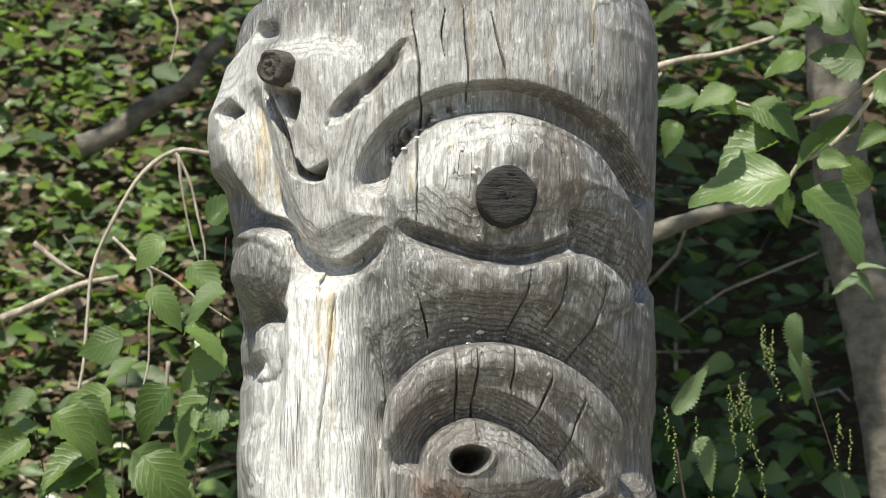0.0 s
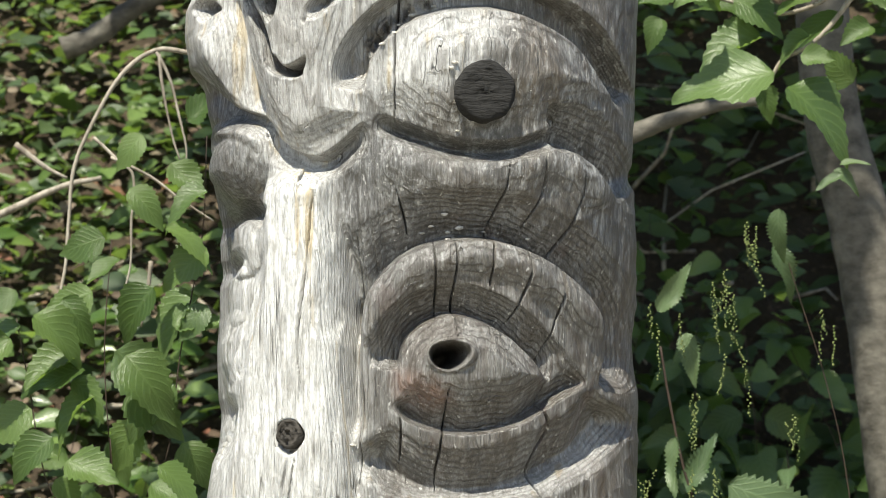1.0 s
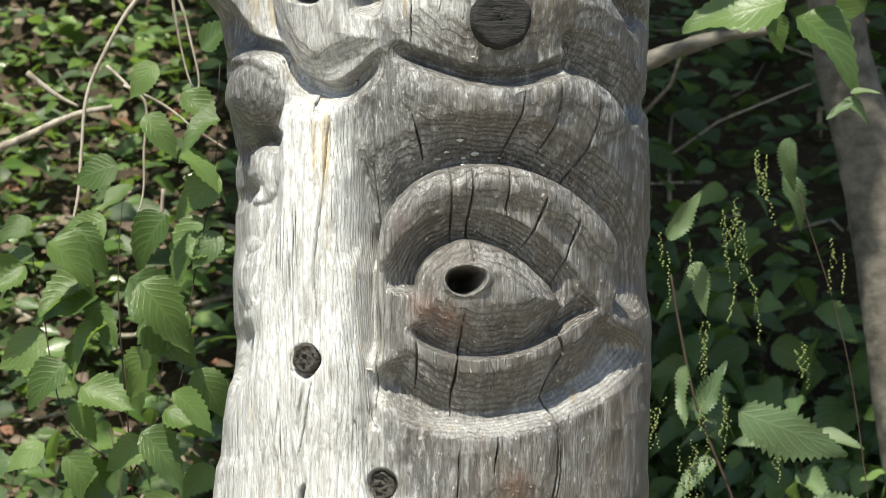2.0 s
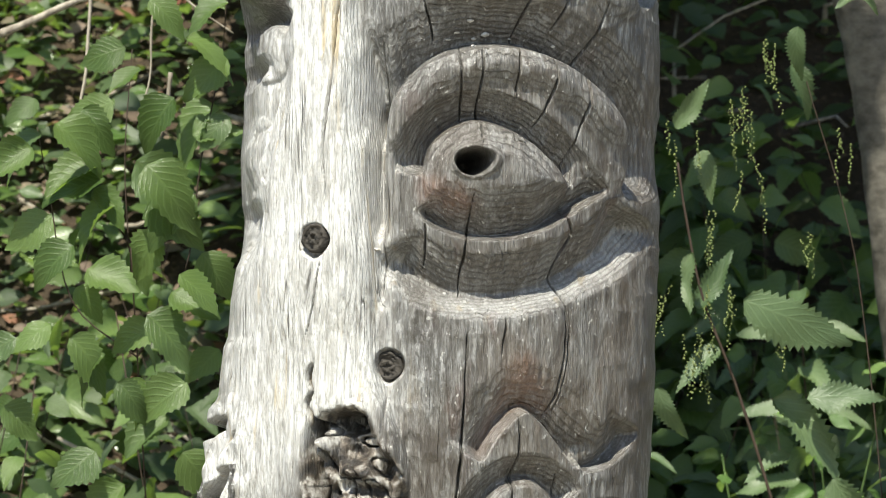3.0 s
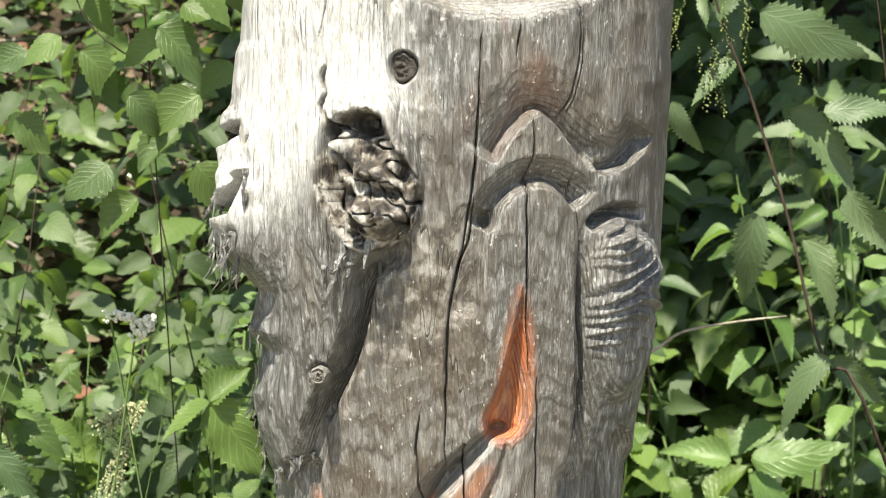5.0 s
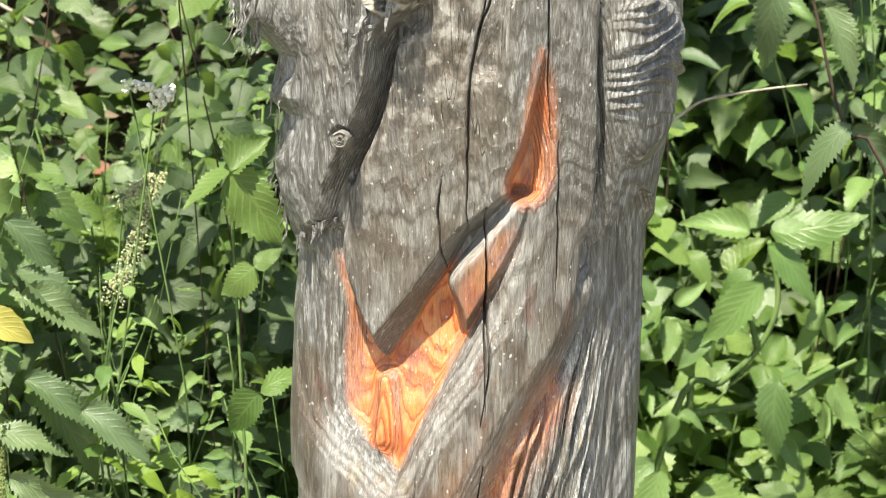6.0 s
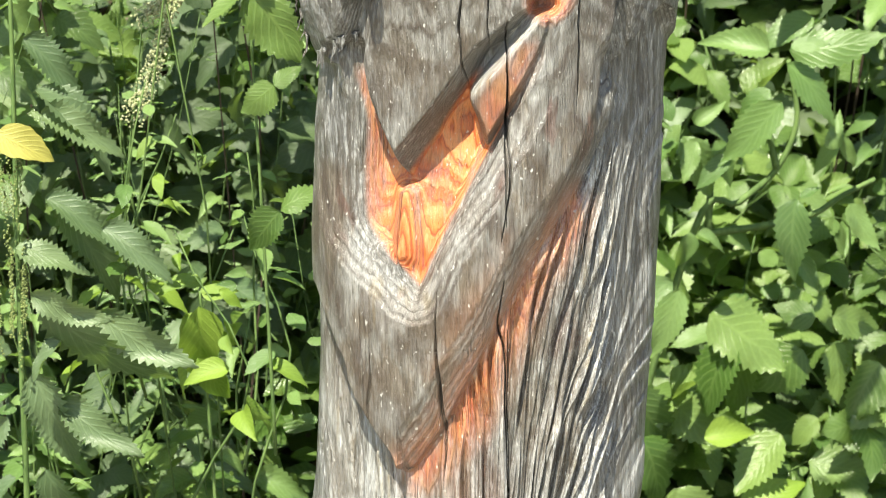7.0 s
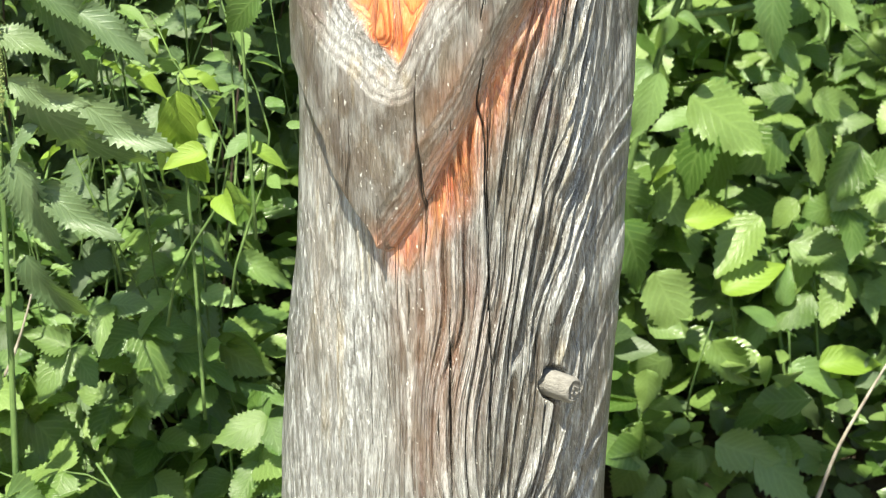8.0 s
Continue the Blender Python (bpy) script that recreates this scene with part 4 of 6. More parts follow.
    # -- drying cracks --
    for line in (
        [(-0.009, 2.198), (-0.003, 2.148), (-0.004, 2.078), (-0.006, 2.009)], [(0.037, 2.204), (0.040, 2.158), (0.042, 2.118)], [(0.021, 2.201), (0.018, 2.178), (0.020, 2.158)], [(0.062, 2.200), (0.069, 2.170), (0.076, 2.135)],
        [(-0.072, 1.966), (-0.080, 1.933), (-0.084, 1.874), (-0.087, 1.814), (-0.088, 1.765)], [(-0.005, 1.950), (0.001, 1.926), (0.003, 1.911)], [(0.027, 1.911), (0.030, 1.872), (0.031, 1.832)],
        [(0.047, 1.911), (0.047, 1.881), (0.046, 1.852), (0.050, 1.823)], [(0.126, 1.994), (0.124, 1.954), (0.111, 1.918)], [(0.159, 1.967), (0.153, 1.926), (0.141, 1.890), (0.141, 1.855), (0.128, 1.800)],
        [(0.094, 1.972), (0.087, 1.942), (0.079, 1.917)], [(0.106, 1.908), (0.110, 1.883), (0.105, 1.854), (0.096, 1.834)], [(0.079, 1.917), (0.078, 1.892), (0.077, 1.867)],
        [(-0.002, 1.763), (-0.001, 1.738), (-0.004, 1.714)], [(0.040, 1.777), (0.036, 1.743), (0.031, 1.714), (0.030, 1.689)], [(0.130, 1.789), (0.125, 1.764), (0.130, 1.744), (0.119, 1.714), (0.127, 1.675), (0.127, 1.635), (0.119, 1.591)],
        [(-0.041, 1.911), (-0.040, 1.847), (-0.039, 1.778), (-0.037, 1.694)], [(-0.091, 1.719), (-0.095, 1.690), (-0.103, 1.655)],
        [(0.036, 1.658), (0.035, 1.594), (0.031, 1.536), (0.026, 1.497), (0.015, 1.438)], [(0.080, 1.597), (0.083, 1.565), (0.079, 1.526), (0.079, 1.477), (0.079, 1.437)], [(0.122, 1.698), (0.125, 1.654), (0.120, 1.609), (0.112, 1.585)], [(0.070, 1.673), (0.069, 1.658), (0.067, 1.638)],
        [(0.031, 1.566), (0.030, 1.493), (0.017, 1.455), (0.009, 1.405), (0.006, 1.341), (0.007, 1.281)], [(0.076, 1.541), (0.078, 1.488), (0.079, 1.419), (0.081, 1.360)], [(0.120, 1.536), (0.129, 1.442), (0.132, 1.357), (0.125, 1.285)], [(-0.017, 1.331), (-0.019, 1.291), (-0.015, 1.240)],
        [(0.023, 1.301), (0.023, 1.221), (0.022, 1.171), (0.023, 1.120)], [(0.086, 1.359), (0.088, 1.288), (0.085, 1.218)],
        [(0.024, 1.302), (0.023, 1.222), (0.026, 1.162), (0.019, 1.107)], [(0.021, 1.071), (0.016, 1.030), (0.024, 0.998), (0.026, 0.915), (0.028, 0.862)], [(-0.041, 1.059), (-0.040, 1.008), (-0.038, 0.956), (-0.039, 0.872)], [(-0.080, 1.153), (-0.082, 1.092), (-0.077, 1.067)], [(-0.100, 1.016), (-0.101, 0.958), (-0.104, 0.926)],
        [(0.027, 1.023), (0.028, 0.956), (0.029, 0.866), (0.031, 0.792), (0.033, 0.705), (0.035, 0.649)], [(-0.041, 1.007), (-0.036, 0.945), (-0.039, 0.877)], [(-0.012, 0.836), (-0.012, 0.762), (-0.009, 0.653)], [(-0.109, 1.036), (-0.108, 0.973), (-0.106, 0.947)], [(-0.138, 0.901), (-0.140, 0.874), (-0.137, 0.859)], [(-0.096, 0.876), (-0.098, 0.787), (-0.096, 0.701)],
    ):
        r.crack_dark(line)
    return r


def build_pole():
    r = carve()
    a = r.angle
    R = r.radius[:, None] + r.H * smooth((np.cos(a)[None] + 0.35) / 0.35)
    # the top is rounded over
    over = np.clip((r.z - (POLE_TOP - 0.062)) / 0.062, 0, 1)
    R = R * (1 - 0.16 * (1 - np.sqrt(np.clip(1 - over**2, 0, 1))))[:, None]
    x, y = r.mid[:, None] + R * np.sin(a)[None], -R * np.cos(a)[None] - r.F
    z = r.Z + 0.004 * value_noise(r.X * 30, y * 30, 8) * over[:, None]
    # the cap
    caps = [(k, POLE_TOP + 0.012 * (1 - k * k)) for k in (0.93, 0.8, 0.6, 0.35, 0.002)]
    for k, height in caps:
        xx, yy = r.mid[-1] + (x[r.Z.shape[0] - 1] - r.mid[-1]) * k, y[r.Z.shape[0] - 1] * k
        x, y = np.vstack([x, xx]), np.vstack([y, yy])
        z = np.vstack([z, height + 0.005 * value_noise(xx * 40, yy * 40, 9) + (z[r.Z.shape[0] - 1] - POLE_TOP) * k])
    rows, cols = x.shape
    co = np.stack([x, y, z], -1).reshape(-1, 3)
    i, j = np.meshgrid(np.arange(rows - 1), np.arange(cols), indexing="ij")
    k = (j + 1) % cols
    faces = np.stack([i * cols + j, i * cols + k, (i + 1) * cols + k, (i + 1) * cols + j], -1).reshape(-1, 4)
    me = bpy.data.meshes.new("carved_shaft")
    me.vertices.add(len(co))
    me.vertices.foreach_set("co", co.astype(np.float32).ravel())
    me.loops.add(faces.size)
    me.loops.foreach_set("vertex_index", faces.astype(np.int32).ravel())
    me.polygons.add(len(faces))
    me.polygons.foreach_set("loop_start", np.arange(0, faces.size, 4, dtype=np.int32))
    me.update(calc_edges=True)
    me.polygons.foreach_set("use_smooth", np.ones(len(faces), bool))
    for key, value in r.masks.items():
        layer = me.attributes.new(key, "FLOAT", "POINT")
        full = np.vstack([value, np.zeros((len(caps), cols))])
        layer.data.foreach_set("value", full.astype(np.float32).ravel())
    me.materials.append(WOOD)
    return me, r


SHAFT, RELIEF = build_pole()


def on_pole(x, z, out=0.0):
    """The place and the outward direction on the carved skin."""
    row = int(np.argmin(np.abs(RELIEF.z - z)))
    n = int(np.sum(RELIEF.angle < radians(99)))
    col = int(np.argmin(np.abs(RELIEF.X[row, :n] - x)))
    a, rad = RELIEF.angle[col], RELIEF.radius[row] + RELIEF.H[row, col] + out
    return Vector((RELIEF.mid[row] + rad * math.sin(a), -rad * math.cos(a) - RELIEF.F[row, col], z)), Vector((math.sin(a), -math.cos(a), 0))


pole = tagged(new("totem_pole", SHAFT), "silver-grey weathered wooden totem pole with carved eyes and orange hollows", "totem pole")


def knot(name, x, z, size, length, material, label, sunk=0.0, aim=(0, 0, 0), rings=1.0, wobble=0.06):
    """A round branch end: a rough short cylinder with a cracked, dished face."""
    place, outward = on_pole(x, z)
    way = (outward + Vector(aim)).normalized()
    side = way.cross(Vector((0, 0, 1))).normalized()
    up = side.cross(way)
    bm = bmesh.new()
    count = 22
    shape = [1 + wobble * random.uniform(-1, 1) for _ in range(count)]
    loops = []
    face = length - sunk
    profile = [(-0.02, 1.12), (face * 0.5, 1.06), (face * 0.9, 1.0), (face, 0.90), (face + 0.0005 * rings, 0.80), (face - 0.0012 * rings, 0.74), (face - 0.0004 * rings, 0.55), (face - 0.0010 * rings, 0.48), (face + 0.0008 * rings, 0.40), (face + 0.0008 * rings, 0.25), (face - 0.0016 * rings, 0.12)]
    for out, scale in profile:
        loop = []
        for s in range(count):
            t = 2 * math.pi * s / count
            q = size * scale * shape[s] * (1 + 0.04 * random.uniform(-1, 1))
            loop.append(bm.verts.new(place + way * (out + 0.0012 * random.uniform(-1, 1)) + q * (math.cos(t) * side + math.sin(t) * up)))
        loops.append(loop)
    for p, q in zip(loops, loops[1:]):
        for s in range(count):
            bm.faces.new((p[s], p[(s + 1) % count], q[(s + 1) % count], q[s])).smooth = True
    bm.faces.new(loops[-1])
    bmesh.ops.recalc_face_normals(bm, faces=bm.faces)
    return part(name, bm, material, pole, label)


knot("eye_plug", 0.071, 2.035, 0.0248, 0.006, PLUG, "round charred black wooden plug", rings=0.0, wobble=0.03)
knot("knot", -0.118, 2.154, 0.0155, 0.014, KNOT, "dark round knot stub above a slot")
knot("knot", -0.096, 1.740, 0.0125, 0.008, KNOT, "dark cracked knot in bleached wood")
knot("knot", -0.033, 1.629, 0.0125, 0.004, KNOT, "small dark sunken knot")
knot("branch_stub", -0.106, 1.361, 0.0075, 0.028, STUB, "pale broken twig stub", aim=(0.55, -0.4, 0.05))
knot("branch_stub", 0.100, 0.753, 0.0118, 0.036, STUB, "pale sawn branch stub", aim=(0.40, -0.30, -0.08))


def chip(x, z, size):
    """A crumb of pale wood caught on a ledge."""
    place, outward = on_pole(x, z, 0.001)
    bm = bmesh.new()
    bmesh.ops.create_icosphere(bm, subdivisions=1, radius=size)
    for v in bm.verts:
        v.co = Vector((v.co.x * random.uniform(1.0, 1.9), v.co.y * random.uniform(0.7, 1.2), v.co.z * random.uniform(0.5, 0.9)))
    bmesh.ops.translate(bm, verts=bm.verts, vec=place)
    return part("wood_chip", bm, CHIP, pole, "pale crumb of wood caught in the carving")


def splinter(x, z, length, width, lean, out=0.002):
    """A torn sliver that hangs from the skin by its upper end."""
    place, outward = on_pole(x, z, out)
    side = outward.cross(Vector((0, 0, 1))).normalized()
    bm = bmesh.new()
    loops = []
    for k in range(6):
        f = k / 5
        c = place + Vector((0, 0, -length * f)) + outward * (lean * length * f * f + 0.0015 * random.uniform(-1, 1)) + side * 0.15 * length * random.uniform(-0.3, 0.3)
        w = width * (1 - 0.85 * f**1.5) * random.uniform(0.8, 1.15)
        t = 0.35 * w + 0.0004
        loops.append([bm.verts.new(c + side * a * w + outward * b * t) for a, b in ((-0.5, -0.4), (0.5, -0.5), (0.42, 0.5), (-0.4, 0.6))])
    for p, q in zip(loops, loops[1:]):
        for k in range(4):
            bm.faces.new((p[k], p[(k + 1) % 4], q[(k + 1) % 4], q[k]))
    bm.faces.new(loops[0][::-1])
    bm.faces.new(loops[-1])
    return part("splinter", bm, WOOD, pole)


random.seed(21)
for x, z in [(0.049, 2.127), (0.044, 2.118), (0.032, 2.113), (0.012, 2.105), (-0.002, 2.097), (-0.005, 2.088), (-0.015, 2.077), (0.040, 1.930), (0.028, 1.920), (0.044, 1.915), (0.055, 1.919), (0.043, 1.908), (0.019, 1.914), (0.080, 1.916), (0.122, 1.911), (-0.043, 1.730), (0.050, 2.001), (0.047, 2.059), (0.044, 2.054)]:
    chip(x, z, random.uniform(0.0013, 0.0028))
for k in range(74):
    f = random.random()
    if k < 40:
        splinter(-0.206 + 0.05 * f, 1.55 - 0.02 * random.random() - 0.09 * random.random(), random.uniform(0.012, 0.034), random.uniform(0.003, 0.009), random.uniform(0.0, 0.5))
    elif k < 58:
        splinter(-0.172 + 0.016 * f, random.uniform(1.27, 1.42), random.uniform(0.012, 0.030), random.uniform(0.002, 0.006), random.uniform(0.0, 0.4))
    elif k < 66:
        splinter(-0.150 + 0.036 * f, 1.262 + 0.028 * f, random.uniform(0.010, 0.022), random.uniform(0.004, 0.009), random.uniform(0.0, 0.3))
    else:
        splinter(-0.098 + 0.046 * f, random.uniform(1.455, 1.49), random.uniform(0.010, 0.026), random.uniform(0.004, 0.009), random.uniform(0.1, 0.5))


# ---- the ground: level round the pole, then a wooded bank that climbs away ----
def ground_height(x, y):
    rise = max(0.0, y - 0.75 - 0.45 * min(1.0, max(0.0, (x + 0.1) / 0.3)) * min(1.0, max(0.0, (3.0 - y) / 1.3)))
    bank = 0.95 * rise if rise < 5 else 4.75 + 0.18 * (rise - 5)
    return min(bank, 12.0) + 0.05 * noise.noise((x * 1.3, y * 1.3, 0)) + 0.02 * noise.noise((x * 6, y * 6, 2))


def build_ground():
    bm = bmesh.new()
    near = [k * 0.12 for k in range(-25, 26)]
    xs = [-400, -150, -60, -25, -12, -6] + near + [6, 12, 25, 60, 150, 400]
    ys = [-400, -150, -60, -25, -12, -6, -3.5] + [k * 0.12 for k in range(-20, 50)] + [7, 9, 14, 25, 60, 150, 400]
    grid = [[bm.verts.new((x, y, ground_height(x, y))) for x in xs] for y in ys]
    for a, b in zip(grid, grid[1:]):
        for k in range(len(xs) - 1):
            bm.faces.new((a[k], a[k + 1], b[k + 1], b[k])).smooth = True
    return tagged(mesh_object("ground", bm, SOIL), "pale ground added to bounce light, dark leaf-littered soil rising into a bank", "ground", kind="structure")


build_ground()


# ---- leaves: a few outlines each, shared by all the plants ----
def leaf_mesh(name, material, width, teeth, tooth, shape, fold, droop, twist, rows=14):
    """One leaf, 1 long, along +y from its stalk, facing +z. shape: where the widest place lies."""
    bm = bmesh.new()
    layer = bm.loops.layers.uv.new("leaf")
    rings = []
    wave, swing = random.uniform(0.01, 0.04), random.uniform(0, 6.28)
    lopsided = random.uniform(-0.12, 0.12)
    for k in range(rows + 1):
        v = k / rows
        taper = 0.95 if shape < 0.6 else 1.1
        body = (v**shape) * (1 - v) ** taper
        peak_v = shape / (shape + taper)
        peak = (peak_v**shape) * (1 - peak_v) ** taper
        w = 0.5 * width * body / peak
        saw = 1 + tooth * ((k * teeth / rows) % 1.0 - 0.5)
        bend = -droop * v * v
        row = []
        for u in (-1, -0.55, 0, 0.55, 1):
            ww = w * u * (1 + (lopsided if u > 0 else -lopsided)) * (saw * (1 + 0.1 * math.sin(5 * v + swing + u)) if abs(u) == 1 else 1)
            lift = fold * abs(u) * w * 2 + wave * abs(u) * math.sin(11 * v + 2 * u + swing)
            y = v + (0.03 * ((k * teeth / rows) % 1.0) if abs(u) == 1 else 0)
            row.append((bm.verts.new((ww + twist * v * v, y, bend + lift + twist * u * w)), (0.5 + 0.5 * u, v)))
        rings.append(row)
    for a, b in zip(rings, rings[1:]):
        for s in range(4):
            quad = (a[s], a[s + 1], b[s + 1], b[s])
            f = bm.faces.new([q[0] for q in quad])
            f.smooth = True
            for loop, q in zip(f.loops, quad):
                loop[layer].uv = q[1]
    me = bpy.data.meshes.new(name)
    bm.to_mesh(me)
    bm.free()
    me.materials.append(material)
    return me


def leaf_set(material, width, teeth, tooth, shape, count=4, rows=14):
    return [
        leaf_mesh("leaf", material, width * random.uniform(0.9, 1.1), teeth, tooth, shape, random.uniform(-0.08, 0.36), random.uniform(-0.1, 0.75), random.uniform(-0.3, 0.3), rows)
        for _ in range(count)
    ]


BROAD_SET = leaf_set(BROAD, 0.78, 9, 0.30, 0.62, 10, rows=18)
NETTLE_SET = leaf_set(NETTLE, 0.42, 15, 0.55, 0.45, 8, rows=30)
BRAMBLE_SET = leaf_set(BRAMBLE, 0.72, 11, 0.38, 0.52, 10, rows=22)
BALSAM_SET = leaf_set(BALSAM, 0.50, 11, 0.34, 0.62, 8, rows=22)
LIME_SET = leaf_set(LIME, 0.55, 6, 0.03, 0.7)
DARK_SET = leaf_set(DARKLEAF, 0.60, 9, 0.25, 0.55, 8)
YELLOW_SET = leaf_set(YELLOW, 0.6, 9, 0.10, 0.5)
STRAP_SET = leaf_set(BALSAM, 0.2, 4, 0.0, 0.6)


def leaf_pose(place, way, face, size):
    """Puts a leaf with its stalk at place, growing along way, with its upper side towards face."""
    y = Vector(way).normalized()
    z = (Vector(face) - y * Vector(face).dot(y)).normalized()
    x = y.cross(z)
    m = Matrix((x, y, z)).transposed().to_4x4()
    return Matrix.Translation(place) @ m @ Matrix.Scale(size, 4)


def add_leaf(parent, meshes, place, way, face, size):
    ob = new("leaf", random.choice(meshes))
    ob.parent = parent
    ob.matrix_basis = leaf_pose(place, way, face, size)
    return ob


def rnd(a):
    return random.uniform(-a, a)


TO_LIGHT = Vector((-0.25, -0.75, 0.6))


def stem_points(base, tip, sag=0.06, steps=7):
    base, tip = Vector(base), Vector(tip)
    off = Vector((rnd(sag), rnd(sag), 0))
    kink = Vector((rnd(sag), rnd(sag), 0)) * 0.35
    return [base.lerp(tip, k / steps) + off * math.sin(math.pi * k / steps) + kink * math.sin(2.7 * math.pi * k / steps) for k in range(steps + 1)]


def herb(name, label, category, base, tip, meshes, size, pairs, stem=GREENSTEM, thick=0.004, spread=1.0, hang=0.25, start=0.25, whorl=2, group="", shrink=0.45):
    """An upright plant: a stem with leaves in pairs or threes up to its tip."""
    pts = stem_points(base, tip)
    plant = tagged(new(name), label, category, group)
    part("stem", tube(bmesh.new(), pts, (thick, thick * 0.4), 6), stem, plant)
    turn = random.uniform(0, 6.28)
    for k in range(pairs):
        f = start + (1 - start) * (k + 0.6) / pairs
        q = f * (len(pts) - 1)
        place = pts[int(q)].lerp(pts[min(int(q) + 1, len(pts) - 1)], q % 1)
        turn += math.pi / whorl + rnd(0.4)
        s = size * (1 - shrink * max(0.0, f - 0.55) / 0.45) * random.uniform(0.8, 1.15)
        for w in range(whorl):
            a = turn + 2 * math.pi * w / whorl
            way = Vector((math.cos(a), math.sin(a) - 0.25, rnd(0.25) - hang))
            face = TO_LIGHT + Vector((rnd(0.9), rnd(0.7), 0.4 + rnd(0.6)))
            add_leaf(plant, meshes, place + way.normalized() * 0.022 * spread, way, face, s)
    return plant


def bramble(base, tip, size, count, meshes=None, label="arching bramble cane with toothed green leaflets", stem=GREENSTEM):
    """A cane with leaves of three leaflets on stalks."""
    meshes = meshes or BRAMBLE_SET
    pts = stem_points(base, tip, 0.10)
    plant = tagged(new("bramble"), label, "bramble", "bramble thicket")
    canes = tube(bmesh.new(), pts, (0.003, 0.0016), 6)
    for k in range(count):
        f = 0.3 + 0.7 * (k + random.random()) / count
        q = f * (len(pts) - 1.01)
        place = pts[int(q)].lerp(pts[int(q) + 1], q % 1)
        a = random.uniform(-2.9, -0.2) if random.random() < 0.75 else random.uniform(0, 6.28)
        out = Vector((math.cos(a), math.sin(a), rnd(0.5) + 0.15)).normalized()
        hub = place + out * random.uniform(0.03, 0.08)
        tube(canes, [place, place.lerp(hub, 0.5) + Vector((0, 0, 0.006)), hub], (0.0014, 0.001), 4)
        face = TO_LIGHT + Vector((rnd(0.9), rnd(0.6), 0.3 + rnd(0.6)))
        flat = (out + Vector((0, 0, -0.45 + rnd(0.4)))).normalized()
        across = flat.cross(face.normalized()).normalized()
        s = size * random.uniform(0.75, 1.15)
        add_leaf(plant, meshes, hub, flat, face, s)
        add_leaf(plant, meshes, hub, (flat * 0.25 + across).normalized(), face + across * 0.2, s * 0.85)
        add_leaf(plant, meshes, hub, (flat * 0.25 - across).normalized(), face - across * 0.2, s * 0.85)
    part("cane", canes, stem, plant)
    return plant


def bank_point(x, y):
    return Vector((x, y, ground_height(x, y) - 0.02))


def placed_leaves(plant, meshes, leaves, depth, face=TO_LIGHT, tilt=0.35, scatter_y=0.05):
    """Leaves given by their stalk and tip, across and up, on a plant that stands at that depth."""
    for (ax, az), (bx, bz) in leaves:
        y = depth + rnd(scatter_y)
        size = math.hypot(bx - ax, bz - az) * 1.06
        way = Vector((bx - ax, -tilt * size * random.random(), bz - az))
        add_leaf(plant, meshes, Vector((ax, y, az)), way, Vector(face) + Vector((rnd(0.5), rnd(0.3), rnd(0.5))), size)


def plant_of(name, label, category, stem_lines, thick, stem, group=""):
    plant = tagged(new(name), label, category, group)
    for line in stem_lines:
        part("stem", tube(bmesh.new(), [tuple(p) for p in spline(line, 5)], (thick, thick * 0.6), 7, 0.05), stem, plant)
    return plant


def dangling(parent, top, length, count, name="catkin", material=SEED, size=0.0014):
    """Hanging strings of tiny flower beads."""
    bm = bmesh.new()
    for k in range(count):
        p = Vector(top) + Vector((rnd(0.02), rnd(0.02), rnd(0.015)))
        q = p + Vector((rnd(0.012), rnd(0.012), -length * random.uniform(0.5, 1.0)))
        n = int(length / 0.004)
        for s in range(n):
            c = p.lerp(q, s / n) + Vector((rnd(0.0022), rnd(0.0022), 0))
            bmesh.ops.create_icosphere(bm, subdivisions=1, radius=size * random.uniform(0.6, 1.3), matrix=Matrix.Translation(c))
    return tagged(part(name, bm, material, parent), kind="stuff")


# ---- plants that stand out: nettles, balsam, bramble and shrub ----
random.seed(5)
n1 = plant_of("nettle", "tall stinging nettle with long toothed leaves and hanging flower strings", "nettle", [[(-0.517, 0.480, 0.396), (-0.514, 0.480, 0.664), (-0.515, 0.480, 0.860), (-0.515, 0.480, 0.989), (-0.514, 0.480, 1.180), (-0.514, 0.480, 1.305)]], 0.004, GREENSTEM, "nettles")
placed_leaves(n1, NETTLE_SET, [((-0.469, 1.039), (-0.395, 0.943)), ((-0.417, 1.010), (-0.337, 0.969)), ((-0.515, 0.987), (-0.435, 0.972)), ((-0.489, 1.161), (-0.392, 1.106)), ((-0.479, 0.937), (-0.399, 0.808)), ((-0.424, 0.917), (-0.335, 0.838)), ((-0.492, 0.944), (-0.412, 0.898)), ((-0.502, 0.841), (-0.455, 0.739)), ((-0.472, 0.811), (-0.400, 0.732)), ((-0.487, 0.736), (-0.443, 0.643)), ((-0.529, 0.795), (-0.576, 0.743)), ((-0.519, 0.730), (-0.566, 0.691)), ((-0.463, 0.886), (-0.502, 0.851))], 0.45, TO_LIGHT, 0.2, 0.03)
placed_leaves(n1, NETTLE_SET, [((-0.501, 1.219), (-0.431, 1.163)), ((-0.484, 1.132), (-0.435, 1.107)), ((-0.481, 1.138), (-0.391, 1.107)), ((-0.479, 1.044), (-0.399, 1.006))], 0.47, TO_LIGHT, 0.2, 0.02)
placed_leaves(n1, YELLOW_SET, [((-0.528, 1.120), (-0.472, 1.091))], 0.46)
dangling(n1, (-0.517, 0.460, 1.101), 0.12, 7)
dangling(n1, (-0.517, 0.460, 0.993), 0.17, 9)
